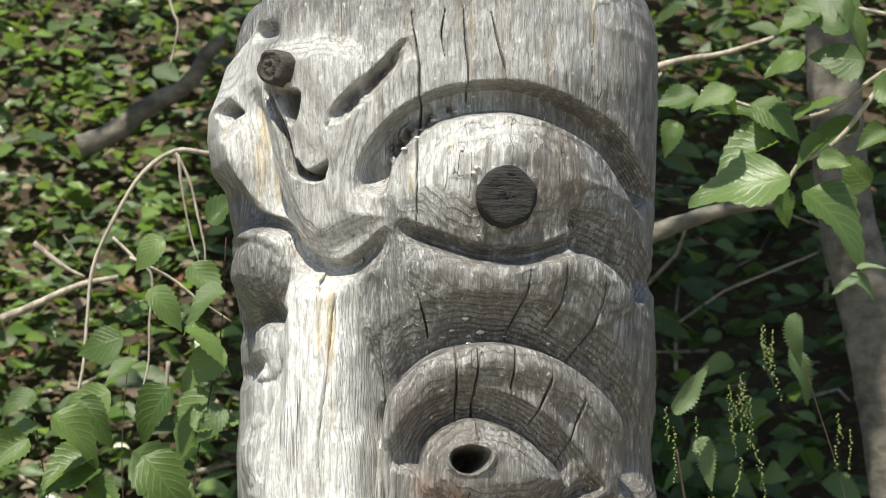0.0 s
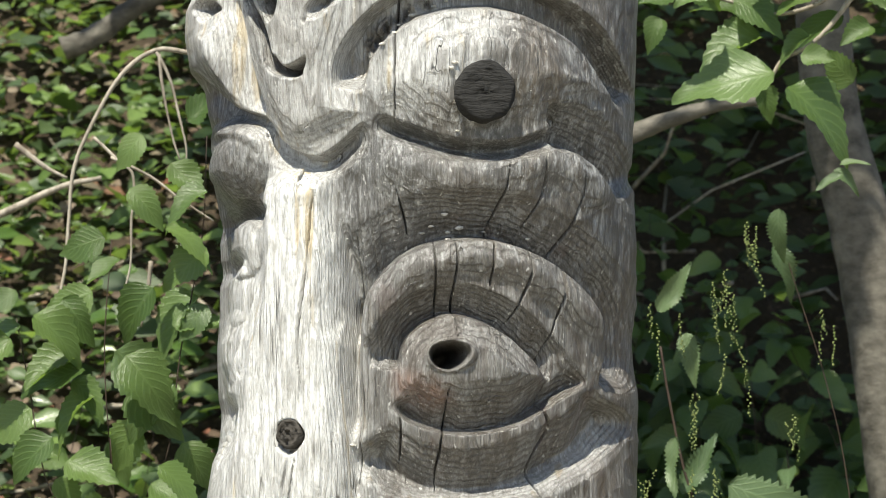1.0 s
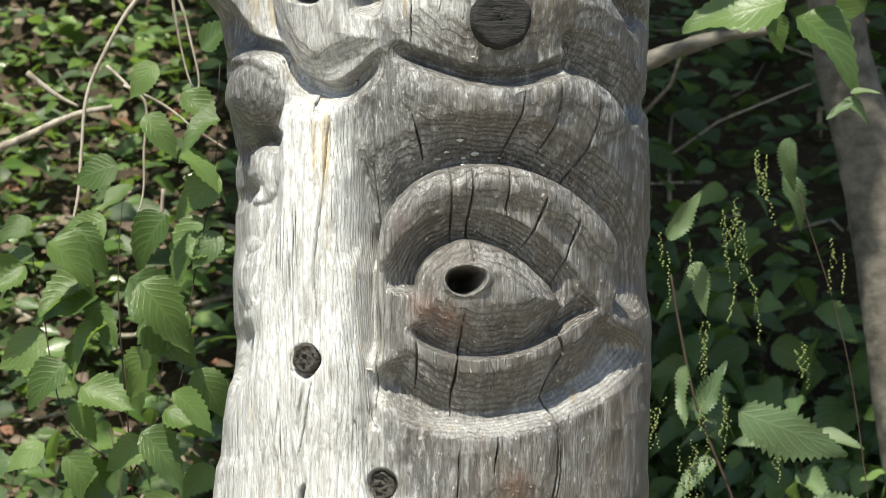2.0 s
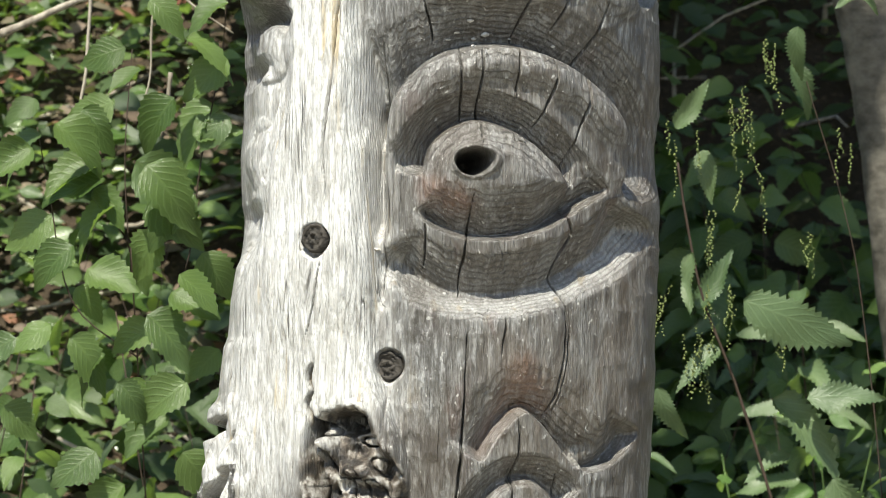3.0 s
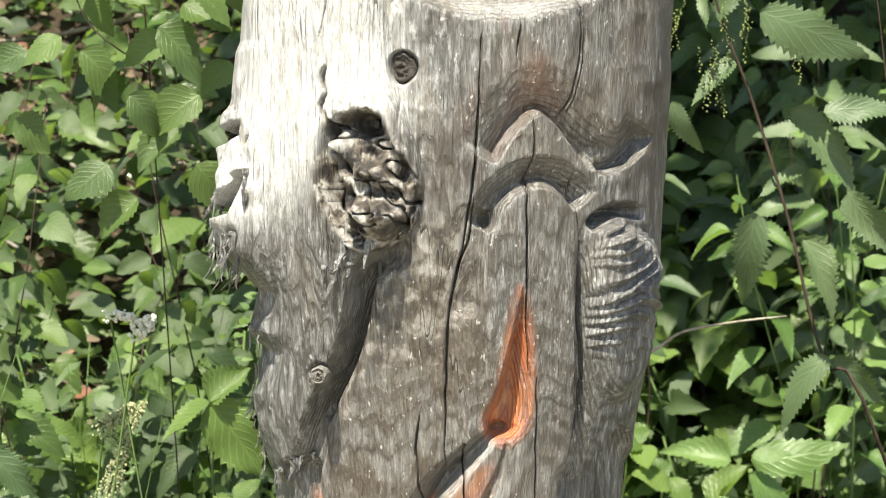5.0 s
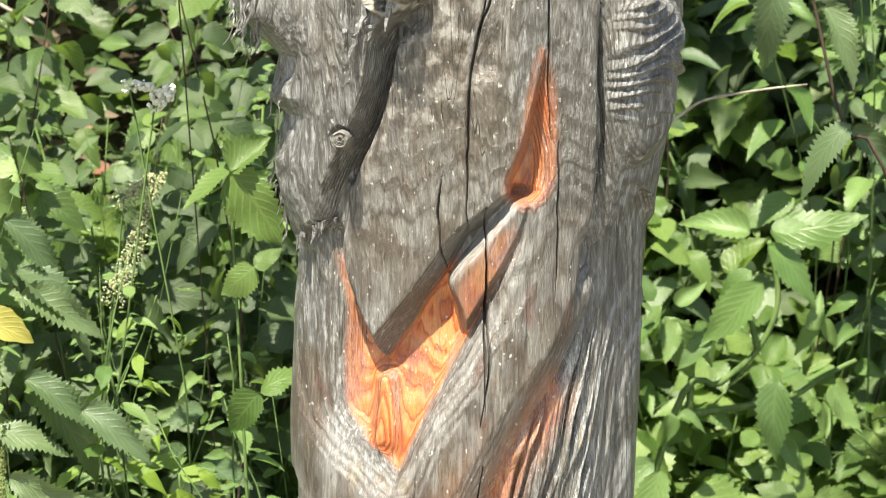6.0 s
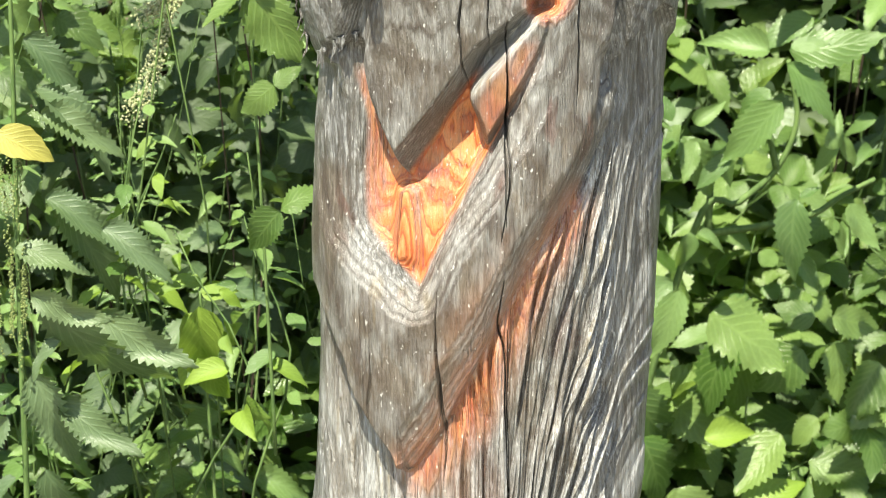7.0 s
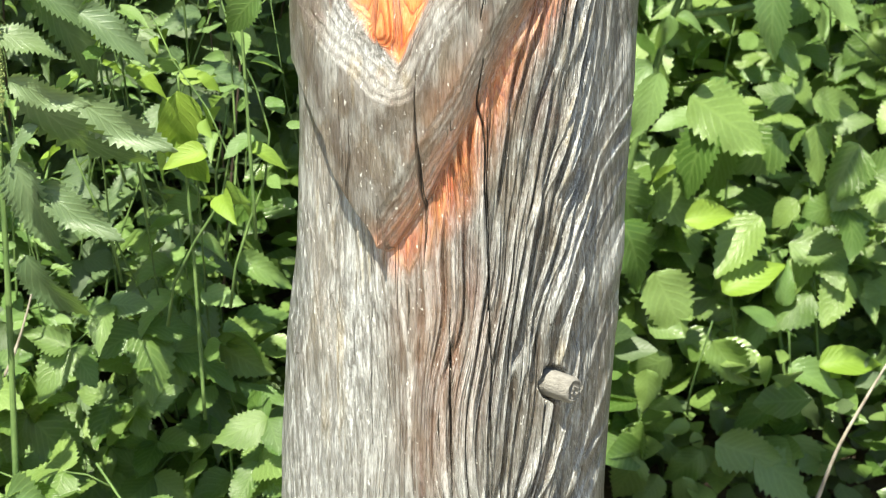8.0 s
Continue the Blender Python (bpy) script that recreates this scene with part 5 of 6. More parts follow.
n2 = plant_of("nettle", "stinging nettle with a dark red stem and drooping flower strings", "nettle", [[tuple(bank_point(0.95, 1.25))] + [(0.527, 0.660, 1.169), (0.449, 0.660, 1.303), (0.406, 0.660, 1.467), (0.363, 0.660, 1.604), (0.324, 0.660, 1.707), (0.304, 0.660, 1.801), (0.294, 0.660, 1.866)]], 0.0024, REDSTEM, "nettles")
placed_leaves(n2, NETTLE_SET, [((0.364, 1.704), (0.484, 1.658)), ((0.407, 1.590), (0.495, 1.516)), ((0.371, 1.473), (0.346, 1.375)), ((0.309, 1.760), (0.298, 1.690)), ((0.271, 1.603), (0.285, 1.544)), ((0.442, 1.591), (0.527, 1.605)), ((0.343, 1.649), (0.284, 1.616)), ((0.417, 1.447), (0.463, 1.368)), ((0.316, 1.695), (0.368, 1.748)), ((0.469, 1.499), (0.522, 1.408)), ((0.429, 1.525), (0.370, 1.499)), ((0.457, 1.303), (0.523, 1.257)), ((0.451, 1.309), (0.379, 1.256))], 0.64)
dangling(n2, (0.410, 0.640, 1.993), 0.07, 5)
for x, z in ((0.300, 1.905), (0.330, 1.800), (0.385, 1.860), (0.455, 1.780), (0.285, 1.720), (0.480, 1.900), (0.420, 1.690)):
    dangling(n2, (x, 0.680, z), random.uniform(0.05, 0.09), 3)
dangling(n2, (0.362, 0.660, 1.942), 0.09, 6)
dangling(n2, (0.343, 0.640, 1.708), 0.06, 5)
dangling(n2, (0.317, 0.640, 1.662), 0.08, 6)
n3 = plant_of("nettle", "nettle top with narrow toothed leaves", "nettle", [[(0.561, 0.700, 0.965), (0.544, 0.700, 1.407), (0.516, 0.700, 1.700), (0.492, 0.700, 1.825), (0.460, 0.700, 1.932), (0.433, 0.700, 2.026)]], 0.0009, REDSTEM, "nettles")
placed_leaves(n3, NETTLE_SET, [((0.434, 2.026), (0.424, 1.972)), ((0.431, 1.986), (0.460, 1.932)), ((0.293, 1.908), (0.341, 1.951)), ((0.329, 1.885), (0.340, 1.825)), ((0.509, 2.067), (0.475, 2.053)), ((0.509, 2.080), (0.543, 2.087)), ((0.502, 2.074), (0.532, 2.053))], 0.7)
b1 = plant_of("balsam", "branching balsam with thick green stems and toothed leaves", "balsam", [[tuple(bank_point(0.15, 1.35))] + [(0.294, 1.260, 0.838), (0.365, 1.260, 0.899), (0.416, 1.260, 0.946), (0.443, 1.260, 1.013), (0.430, 1.260, 1.098)], [(0.319, 1.260, 0.855), (0.405, 1.260, 0.867), (0.468, 1.260, 0.882), (0.506, 1.260, 0.907), (0.553, 1.260, 0.931)], [(0.416, 1.260, 0.946), (0.407, 1.260, 0.987), (0.403, 1.260, 1.014)], [(0.322, 1.260, 0.859), (0.325, 1.260, 0.939), (0.317, 1.260, 0.987)]], 0.0056, GREENSTEM, "balsams")
placed_leaves(b1, BALSAM_SET, [((0.400, 1.114), (0.319, 1.137)), ((0.419, 1.102), (0.501, 1.043)), ((0.427, 1.114), (0.554, 1.117)), ((0.423, 1.125), (0.469, 1.141)), ((0.412, 1.052), (0.347, 0.962)), ((0.400, 1.063), (0.350, 1.024)), ((0.277, 1.017), (0.254, 0.970)), ((0.265, 1.009), (0.246, 1.025)), ((0.327, 0.993), (0.362, 0.938)), ((0.300, 0.993), (0.277, 0.939))] + [((0.275, 0.998), (0.206, 0.928)), ((0.283, 0.998), (0.320, 0.910)), ((0.267, 1.021), (0.243, 1.060)), ((0.294, 1.021), (0.328, 1.052)), ((0.348, 0.974), (0.306, 0.927)), ((0.434, 0.918), (0.413, 0.816)), ((0.446, 0.910), (0.469, 0.930)), ((0.440, 0.839), (0.460, 0.784)), ((0.495, 0.988), (0.457, 0.957)), ((0.503, 0.996), (0.523, 0.957)), ((0.508, 0.910), (0.537, 0.843)), ((0.487, 0.980), (0.486, 1.027)), ((0.269, 0.801), (0.195, 0.750)), ((0.277, 0.793), (0.258, 0.697)), ((0.303, 0.864), (0.342, 0.856)), ((0.292, 0.868), (0.284, 0.817))], 1.20, TO_LIGHT, 0.2, 0.03)
b2 = plant_of("balsam", "young balsam with serrated leaves", "balsam", [[(0.489, 1.300, -0.063), (0.468, 1.300, 0.115), (0.473, 1.300, 0.289), (0.459, 1.300, 0.408)]], 0.004, GREENSTEM, "balsams")
placed_leaves(b2, BALSAM_SET, [((0.460, 0.414), (0.396, 0.347)), ((0.464, 0.406), (0.533, 0.430)), ((0.470, 0.346), (0.552, 0.311)), ((0.462, 0.295), (0.390, 0.244)), ((0.464, 0.431), (0.475, 0.489)), ((0.452, 0.414), (0.403, 0.448)), ((0.476, 0.243), (0.547, 0.182)), ((0.464, 0.209), (0.391, 0.167))], 1.28)
lb = plant_of("bramble", "low bramble with broad toothed leaves in full sun", "bramble", [[tuple(bank_point(0.42, 1.42)), (0.40, 1.30, 0.36), (0.38, 1.29, 0.56), (0.40, 1.28, 0.74)], [tuple(bank_point(0.55, 1.42)), (0.52, 1.30, 0.34), (0.50, 1.29, 0.60)]], 0.0024, GREENSTEM, "bramble thicket")
placed_leaves(lb, BRAMBLE_SET, [((0.357, 0.701), (0.298, 0.620)), ((0.385, 0.685), (0.346, 0.599)), ((0.460, 0.684), (0.394, 0.619)), ((0.504, 0.692), (0.522, 0.614)), ((0.325, 0.742), (0.433, 0.680)), ((0.431, 0.561), (0.364, 0.483)), ((0.384, 0.479), (0.449, 0.453)), ((0.505, 0.449), (0.446, 0.395)), ((0.564, 0.671), (0.514, 0.598)), ((0.482, 0.586), (0.443, 0.557)), ((0.279, 0.479), (0.330, 0.387)), ((0.471, 0.520), (0.556, 0.498)), ((0.231, 0.563), (0.283, 0.479)), ((0.214, 0.629), (0.267, 0.542)), ((0.557, 0.478), (0.514, 0.411)), ((0.361, 0.387), (0.403, 0.319)), ((0.305, 0.353), (0.248, 0.320)), ((0.475, 0.733), (0.420, 0.742)), ((0.499, 0.733), (0.563, 0.716))], 1.27, TO_LIGHT, 0.15, 0.02)
placed_leaves(lb, LIME_SET, [((0.318, 0.565), (0.385, 0.582)), ((0.514, 0.347), (0.594, 0.371)), ((0.375, 0.457), (0.443, 0.510))], 1.25, TO_LIGHT, 0.1, 0.01)
lw = plant_of("bramble", "low bramble with jagged dull green leaves near the ground", "bramble", [[tuple(bank_point(0.34, 1.40)), (0.33, 1.26, 0.30), (0.36, 1.24, 0.42)], [tuple(bank_point(0.50, 1.40)), (0.48, 1.28, 0.28), (0.47, 1.25, 0.40)]], 0.0022, GREENSTEM, "bramble thicket")
placed_leaves(lw, BRAMBLE_SET, [((0.363, 0.250), (0.449, 0.215)), ((0.419, 0.230), (0.515, 0.181)), ((0.414, 0.214), (0.454, 0.166)), ((0.265, 0.356), (0.273, 0.298)), ((0.260, 0.273), (0.247, 0.204)), ((0.329, 0.270), (0.291, 0.262)), ((0.333, 0.262), (0.342, 0.236)), ((0.348, 0.230), (0.296, 0.187)), ((0.350, 0.234), (0.359, 0.199)), ((0.318, 0.195), (0.326, 0.143)), ((0.424, 0.366), (0.380, 0.353)), ((0.442, 0.370), (0.428, 0.329)), ((0.251, 0.231), (0.221, 0.164)), ((0.367, 0.214), (0.375, 0.185)), ((0.424, 0.162), (0.458, 0.134)), ((0.285, 0.191), (0.259, 0.136))], 1.22, TO_LIGHT, 0.12, 0.02)
# rear leaves take the darker copy, with shade in its colour
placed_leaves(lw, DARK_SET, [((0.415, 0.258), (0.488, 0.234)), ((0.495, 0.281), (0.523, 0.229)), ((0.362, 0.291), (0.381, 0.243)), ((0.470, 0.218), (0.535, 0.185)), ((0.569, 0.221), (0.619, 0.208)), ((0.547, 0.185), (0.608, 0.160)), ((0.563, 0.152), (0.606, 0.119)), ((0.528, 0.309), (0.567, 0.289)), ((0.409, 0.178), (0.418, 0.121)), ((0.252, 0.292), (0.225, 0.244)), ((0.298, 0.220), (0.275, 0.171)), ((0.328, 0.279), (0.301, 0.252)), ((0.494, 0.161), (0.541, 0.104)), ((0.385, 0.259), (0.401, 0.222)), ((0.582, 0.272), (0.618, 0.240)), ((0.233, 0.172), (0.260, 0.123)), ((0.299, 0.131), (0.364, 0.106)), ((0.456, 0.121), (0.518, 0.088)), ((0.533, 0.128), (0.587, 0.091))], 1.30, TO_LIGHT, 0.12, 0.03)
br = plant_of("bramble", "bramble leaf of three broad leaflets on a thin stalk", "bramble", [[(-0.231, 0.490, 0.741), (-0.241, 0.490, 0.998), (-0.248, 0.490, 1.157), (-0.253, 0.490, 1.270)]], 0.0022, GREENSTEM, "bramble thicket")
placed_leaves(br, BRAMBLE_SET, [((-0.248, 1.276), (-0.294, 1.236)), ((-0.248, 1.276), (-0.187, 1.208)), ((-0.248, 1.276), (-0.204, 1.308)), ((-0.222, 1.171), (-0.259, 1.140)), ((-0.222, 1.171), (-0.197, 1.196)), ((-0.217, 1.034), (-0.255, 0.991)), ((-0.217, 1.034), (-0.180, 1.072))], 0.43, TO_LIGHT, 0.1, 0.01)
lm = plant_of("young_shoot", "bright yellow-green young shoot in the sun", "shoot", [[(-0.306, 0.600, 0.491), (-0.313, 0.600, 0.697), (-0.321, 0.600, 0.833), (-0.324, 0.600, 0.910)]], 0.0025, GREENSTEM)
placed_leaves(lm, LIME_SET, [((-0.324, 0.910), (-0.354, 0.928)), ((-0.323, 0.910), (-0.286, 0.908)), ((-0.320, 0.914), (-0.296, 0.930)), ((-0.321, 0.900), (-0.313, 0.813)), ((-0.327, 0.887), (-0.353, 0.860)), ((-0.320, 0.873), (-0.291, 0.840)), ((-0.327, 0.833), (-0.361, 0.799)), ((-0.324, 0.840), (-0.289, 0.793))], 0.6)
for k, (x, z) in enumerate([(-0.287, 1.102), (-0.218, 1.059), (-0.314, 1.026), (-0.214, 0.993), (-0.273, 0.972), (-0.307, 1.145)]):
    herb("young_shoot", "small leafy shoot with pale green leaves", "shoot", (x * 1.25, 0.55, z - 0.35), (x * 1.22, 0.55, z + 0.02), BALSAM_SET if k % 2 else LIME_SET, 0.045, 5, start=0.4, thick=0.002, group="young shoots")

sh = plant_of("shrub", "shrub with broad toothed glossy leaves", "shrub", [[tuple(bank_point(-0.30, 1.15))] + [(-0.319, 0.500, 1.635), (-0.327, 0.500, 1.728), (-0.335, 0.500, 1.852), (-0.328, 0.500, 1.978)], [(-0.317, 0.480, 1.635), (-0.266, 0.480, 1.727), (-0.249, 0.480, 1.851), (-0.226, 0.480, 1.976), (-0.221, 0.480, 2.090)], [(-0.319, 0.500, 1.635), (-0.392, 0.500, 1.697), (-0.419, 0.500, 1.821), (-0.433, 0.500, 1.890)]], 0.0010, REDSTEM, "shrub shoots")
placed_leaves(sh, BROAD_SET, [((-0.317, 1.850), (-0.251, 1.798)), ((-0.337, 1.981), (-0.387, 1.966)), ((-0.263, 1.985), (-0.206, 1.969)), ((-0.219, 1.963), (-0.262, 1.919)), ((-0.281, 1.925), (-0.323, 1.875)), ((-0.231, 1.913), (-0.292, 1.869)), ((-0.349, 1.919), (-0.398, 1.900)), ((-0.430, 1.919), (-0.460, 1.891)), ((-0.429, 1.863), (-0.477, 1.832)), ((-0.360, 1.844), (-0.421, 1.819)), ((-0.404, 1.888), (-0.348, 1.857)), ((-0.297, 1.807), (-0.253, 1.758)), ((-0.341, 1.801), (-0.396, 1.770)), ((-0.408, 1.788), (-0.457, 1.758)), ((-0.218, 1.900), (-0.249, 1.869)), ((-0.289, 2.088), (-0.320, 2.057)), ((-0.239, 2.101), (-0.202, 2.133)), ((-0.264, 2.063), (-0.226, 2.026)), ((-0.301, 2.025), (-0.263, 1.994)), ((-0.366, 1.819), (-0.322, 1.789)), ((-0.219, 2.026), (-0.269, 2.010)), ((-0.312, 1.950), (-0.343, 1.919))], 0.47)
placed_leaves(sh, BROAD_SET, [((-0.301, 1.843), (-0.250, 1.786)), ((-0.351, 1.830), (-0.419, 1.812)), ((-0.258, 1.880), (-0.208, 1.899)), ((-0.425, 1.880), (-0.475, 1.855)), ((-0.382, 1.911), (-0.345, 1.874)), ((-0.251, 1.812), (-0.301, 1.765)), ((-0.368, 1.731), (-0.307, 1.706)), ((-0.325, 1.756), (-0.300, 1.713)), ((-0.349, 1.639), (-0.392, 1.608)), ((-0.331, 1.608), (-0.294, 1.577)), ((-0.381, 1.756), (-0.424, 1.719)), ((-0.276, 1.706), (-0.220, 1.676)), ((-0.425, 1.793), (-0.461, 1.756)), ((-0.245, 1.750), (-0.214, 1.706)), ((-0.294, 1.669), (-0.337, 1.645)), ((-0.257, 1.608), (-0.306, 1.571)), ((-0.405, 1.670), (-0.448, 1.645)), ((-0.226, 1.645), (-0.257, 1.608))], 0.45)
placed_leaves(sh, BROAD_SET, [((-0.318, 1.613), (-0.291, 1.574)), ((-0.386, 1.656), (-0.334, 1.619)), ((-0.380, 1.711), (-0.349, 1.680)), ((-0.429, 1.741), (-0.381, 1.747)), ((-0.295, 1.772), (-0.325, 1.729)), ((-0.264, 1.724), (-0.215, 1.694)), ((-0.435, 1.655), (-0.477, 1.631)), ((-0.301, 1.681), (-0.245, 1.638)), ((-0.452, 1.582), (-0.415, 1.552)), ((-0.281, 1.571), (-0.330, 1.534)), ((-0.257, 1.535), (-0.220, 1.486)), ((-0.354, 1.534), (-0.397, 1.497)), ((-0.323, 1.498), (-0.366, 1.461))], 0.42)
hz = plant_of("hazel_branch", "overhanging branch with large green toothed leaves", "branch", [[(0.788, 0.720, 2.520), (0.647, 0.720, 2.373), (0.550, 0.720, 2.324), (0.495, 0.720, 2.282), (0.440, 0.720, 2.268), (0.393, 0.720, 2.282), (0.332, 0.720, 2.302)], [(0.550, 0.720, 2.310), (0.494, 0.720, 2.240), (0.450, 0.720, 2.213), (0.436, 0.720, 2.192)], [(0.647, 0.720, 2.386), (0.579, 0.720, 2.393), (0.511, 0.720, 2.407), (0.456, 0.720, 2.428)]], 0.0035, TWIG)
placed_leaves(hz, BROAD_SET, [((0.330, 2.299), (0.279, 2.278)), ((0.336, 2.295), (0.370, 2.271)), ((0.364, 2.292), (0.319, 2.268)), ((0.391, 2.285), (0.451, 2.261)), ((0.401, 2.268), (0.364, 2.299)), ((0.427, 2.240), (0.349, 2.213)), ((0.438, 2.261), (0.489, 2.299)), ((0.433, 2.189), (0.323, 2.167)), ((0.423, 2.182), (0.444, 2.145)), ((0.447, 2.172), (0.527, 2.121)), ((0.464, 2.210), (0.504, 2.203)), ((0.526, 2.268), (0.455, 2.254)), ((0.546, 2.241), (0.508, 2.223)), ((0.474, 2.396), (0.425, 2.361)), ((0.494, 2.410), (0.548, 2.368)), ((0.527, 2.333), (0.466, 2.337)), ((0.547, 2.320), (0.573, 2.265)), ((0.507, 2.368), (0.453, 2.416)), ((0.302, 2.261), (0.282, 2.230)), ((0.478, 2.237), (0.437, 2.223)), ((0.531, 2.182), (0.491, 2.210)), ((0.452, 2.340), (0.405, 2.319))], 0.7, Vector((-0.3, -0.6, 0.7)))

# ---- filling undergrowth: low in front, taller up the bank, so that the whole face of it lies in the sun ----
random.seed(11)


def filling_place(near, far, high):
    """A place behind the pole and the height that plants reach there."""
    side = -1 if random.random() < 0.5 else 1
    y = random.uniform(near, far)
    x = side * random.uniform(0.08, 0.50 + 0.2 * y)
    if side > 0:
        return x * 1.2, y + 0.68, 0.44 + 1.45 * high * (y - 0.6) + rnd(0.13)
    return x, y, 0.42 + 1.35 * high * (y - 0.6) + rnd(0.13)


for k in range(96):
    x, y, top = filling_place(0.66, 1.45, 0.95)
    # at mid height the shade is put into darker leaves
    shade_tinted = (x < 0 and 0.75 < top < 1.65 and k % 5 < 4) or (x > 0 and 1.05 < top < 1.60 and k % 5 < 3)
    bramble(bank_point(x + rnd(0.3), y + 0.15), (x, y - 0.04, top), random.uniform(0.060, 0.095), random.randint(7, 10), DARK_SET if shade_tinted else None)
for k in range(46):
    x, y = random.uniform(0.12, 0.88), random.uniform(1.34, 1.70)
    bramble(bank_point(x + rnd(0.3), y + 0.15), (x, y, random.uniform(0.18, 0.42) + 1.0 * (y - 1.34)), random.uniform(0.07, 0.105), random.randint(5, 7))
for k in range(24):
    x, y = random.uniform(-0.62, -0.12), random.uniform(0.40, 0.60)
    bramble(bank_point(x + rnd(0.2), y + 0.15), (x, y, random.uniform(0.22, 0.40) + 0.6 * (y - 0.4)), random.uniform(0.055, 0.085), random.randint(5, 6))
for k in range(26):
    x, y, top = filling_place(0.70, 1.5, 0.9)
    herb("nettle", "stinging nettle with long toothed grey-green leaves", "nettle", bank_point(x + rnd(0.2), y + 0.1), (x, y, top + 0.18), NETTLE_SET, random.uniform(0.09, 0.13), random.randint(8, 12), thick=0.0022, hang=0.35, group="nettles")
for k in range(9):
    x, y = random.uniform(0.30, 0.85), random.uniform(1.35, 1.60)
    herb("nettle" if k % 2 else "balsam", "tall nettle with long toothed leaves in broken sun" if k % 2 else "tall balsam with toothed leaves in broken sun", "nettle" if k % 2 else "balsam", bank_point(x + rnd(0.15), y + 0.25), (x, y, random.uniform(1.35, 1.80)), NETTLE_SET if k % 2 else BALSAM_SET, random.uniform(0.06, 0.12), random.randint(5, 8), stem=REDSTEM if k % 2 else GREENSTEM, thick=0.0022, hang=0.3, start=0.62, group="nettles" if k % 2 else "balsams")
for k in range(20):
    x, y, top = filling_place(0.66, 1.05, 0.9)
    herb("balsam", "fresh green balsam with toothed oval leaves", "balsam", bank_point(x + rnd(0.2), y + 0.1), (x, y, top + 0.08), BALSAM_SET, random.uniform(0.065, 0.095), random.randint(6, 8), whorl=3, thick=0.0026, group="balsams")
for k in range(16):
    x, y = random.uniform(-0.85, -0.12), random.uniform(0.62, 1.3)
    top = random.uniform(1.25, 1.72)
    # three shoots in five take the darker leaves, for shade
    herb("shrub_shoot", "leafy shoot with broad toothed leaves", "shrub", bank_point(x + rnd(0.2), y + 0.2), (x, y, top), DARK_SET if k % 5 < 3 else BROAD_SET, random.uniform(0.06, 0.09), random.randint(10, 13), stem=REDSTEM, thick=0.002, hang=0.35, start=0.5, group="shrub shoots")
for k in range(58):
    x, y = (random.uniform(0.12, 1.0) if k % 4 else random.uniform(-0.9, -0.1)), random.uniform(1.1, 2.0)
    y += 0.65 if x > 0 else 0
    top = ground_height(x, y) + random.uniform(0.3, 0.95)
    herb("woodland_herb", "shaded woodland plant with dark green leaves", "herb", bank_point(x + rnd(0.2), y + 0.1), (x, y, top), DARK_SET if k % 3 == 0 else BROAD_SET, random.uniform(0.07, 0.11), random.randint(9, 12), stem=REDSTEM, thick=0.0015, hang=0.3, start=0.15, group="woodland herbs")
for k in range(16):
    x, y = random.uniform(-0.70, -0.12), random.uniform(0.6, 1.0)
    top = random.uniform(1.0, 1.5)
    herb("cleavers", "straggling bright small-leaved herb", "herb", bank_point(x + rnd(0.3), y + 0.15), (x, y, top), STRAP_SET if k % 2 else BALSAM_SET, random.uniform(0.026, 0.036), random.randint(9, 13), thick=0.0011, whorl=5 if k % 2 else 3, hang=0.0, start=0.4, group="small herbs", shrink=0.2)


def flower_spike(points, radius, label, petals=FLOWER, bead=0.0015, per=34):
    """A tapering head of small flower beads on a stem."""
    t = tagged(new("flower_spike"), label, "flower", "flower spikes")
    pts = [Vector(p) for p in spline(points, 6)]
    part("stem", tube(bmesh.new(), [pts[0] + Vector((rnd(0.15), 0.25, -0.9)), pts[0] + Vector((rnd(0.06), 0.06, -0.35))] + pts, (0.0013, 0.001), 5), GREENSTEM, t)
    bm = bmesh.new()
    for k, p in enumerate(pts):
        r = radius * (1 - 0.75 * k / len(pts))
        for _ in range(per):
            c = p + Vector((rnd(r), rnd(r), rnd(r)))
            bmesh.ops.create_icosphere(bm, subdivisions=1, radius=bead * random.uniform(0.5, 1.2), matrix=Matrix.Translation(c))
    tagged(part("flower_head", bm, petals, t), kind="stuff")
    return t


flower_spike([(-0.397, 0.600, 1.116), (-0.380, 0.600, 1.149), (-0.367, 0.600, 1.188), (-0.353, 0.600, 1.227), (-0.337, 0.600, 1.256)], 0.014, "greenish-white flower spike in the undergrowth")
flower_spike([(-0.383, 0.600, 1.227), (-0.366, 0.600, 1.240), (-0.350, 0.600, 1.254)], 0.012, "greenish-brown flower spike in the undergrowth")
flower_spike([(-0.335, 0.500, 1.345), (-0.325, 0.500, 1.354), (-0.316, 0.500, 1.362)], 0.012, "small cluster of creamy white flowers", WHITE, 0.0032, 8)
flower_spike([(-0.363, 0.500, 1.363), (-0.349, 0.500, 1.365), (-0.338, 0.500, 1.362)], 0.008, "small cluster of creamy white flowers", WHITE, 0.0028, 5)

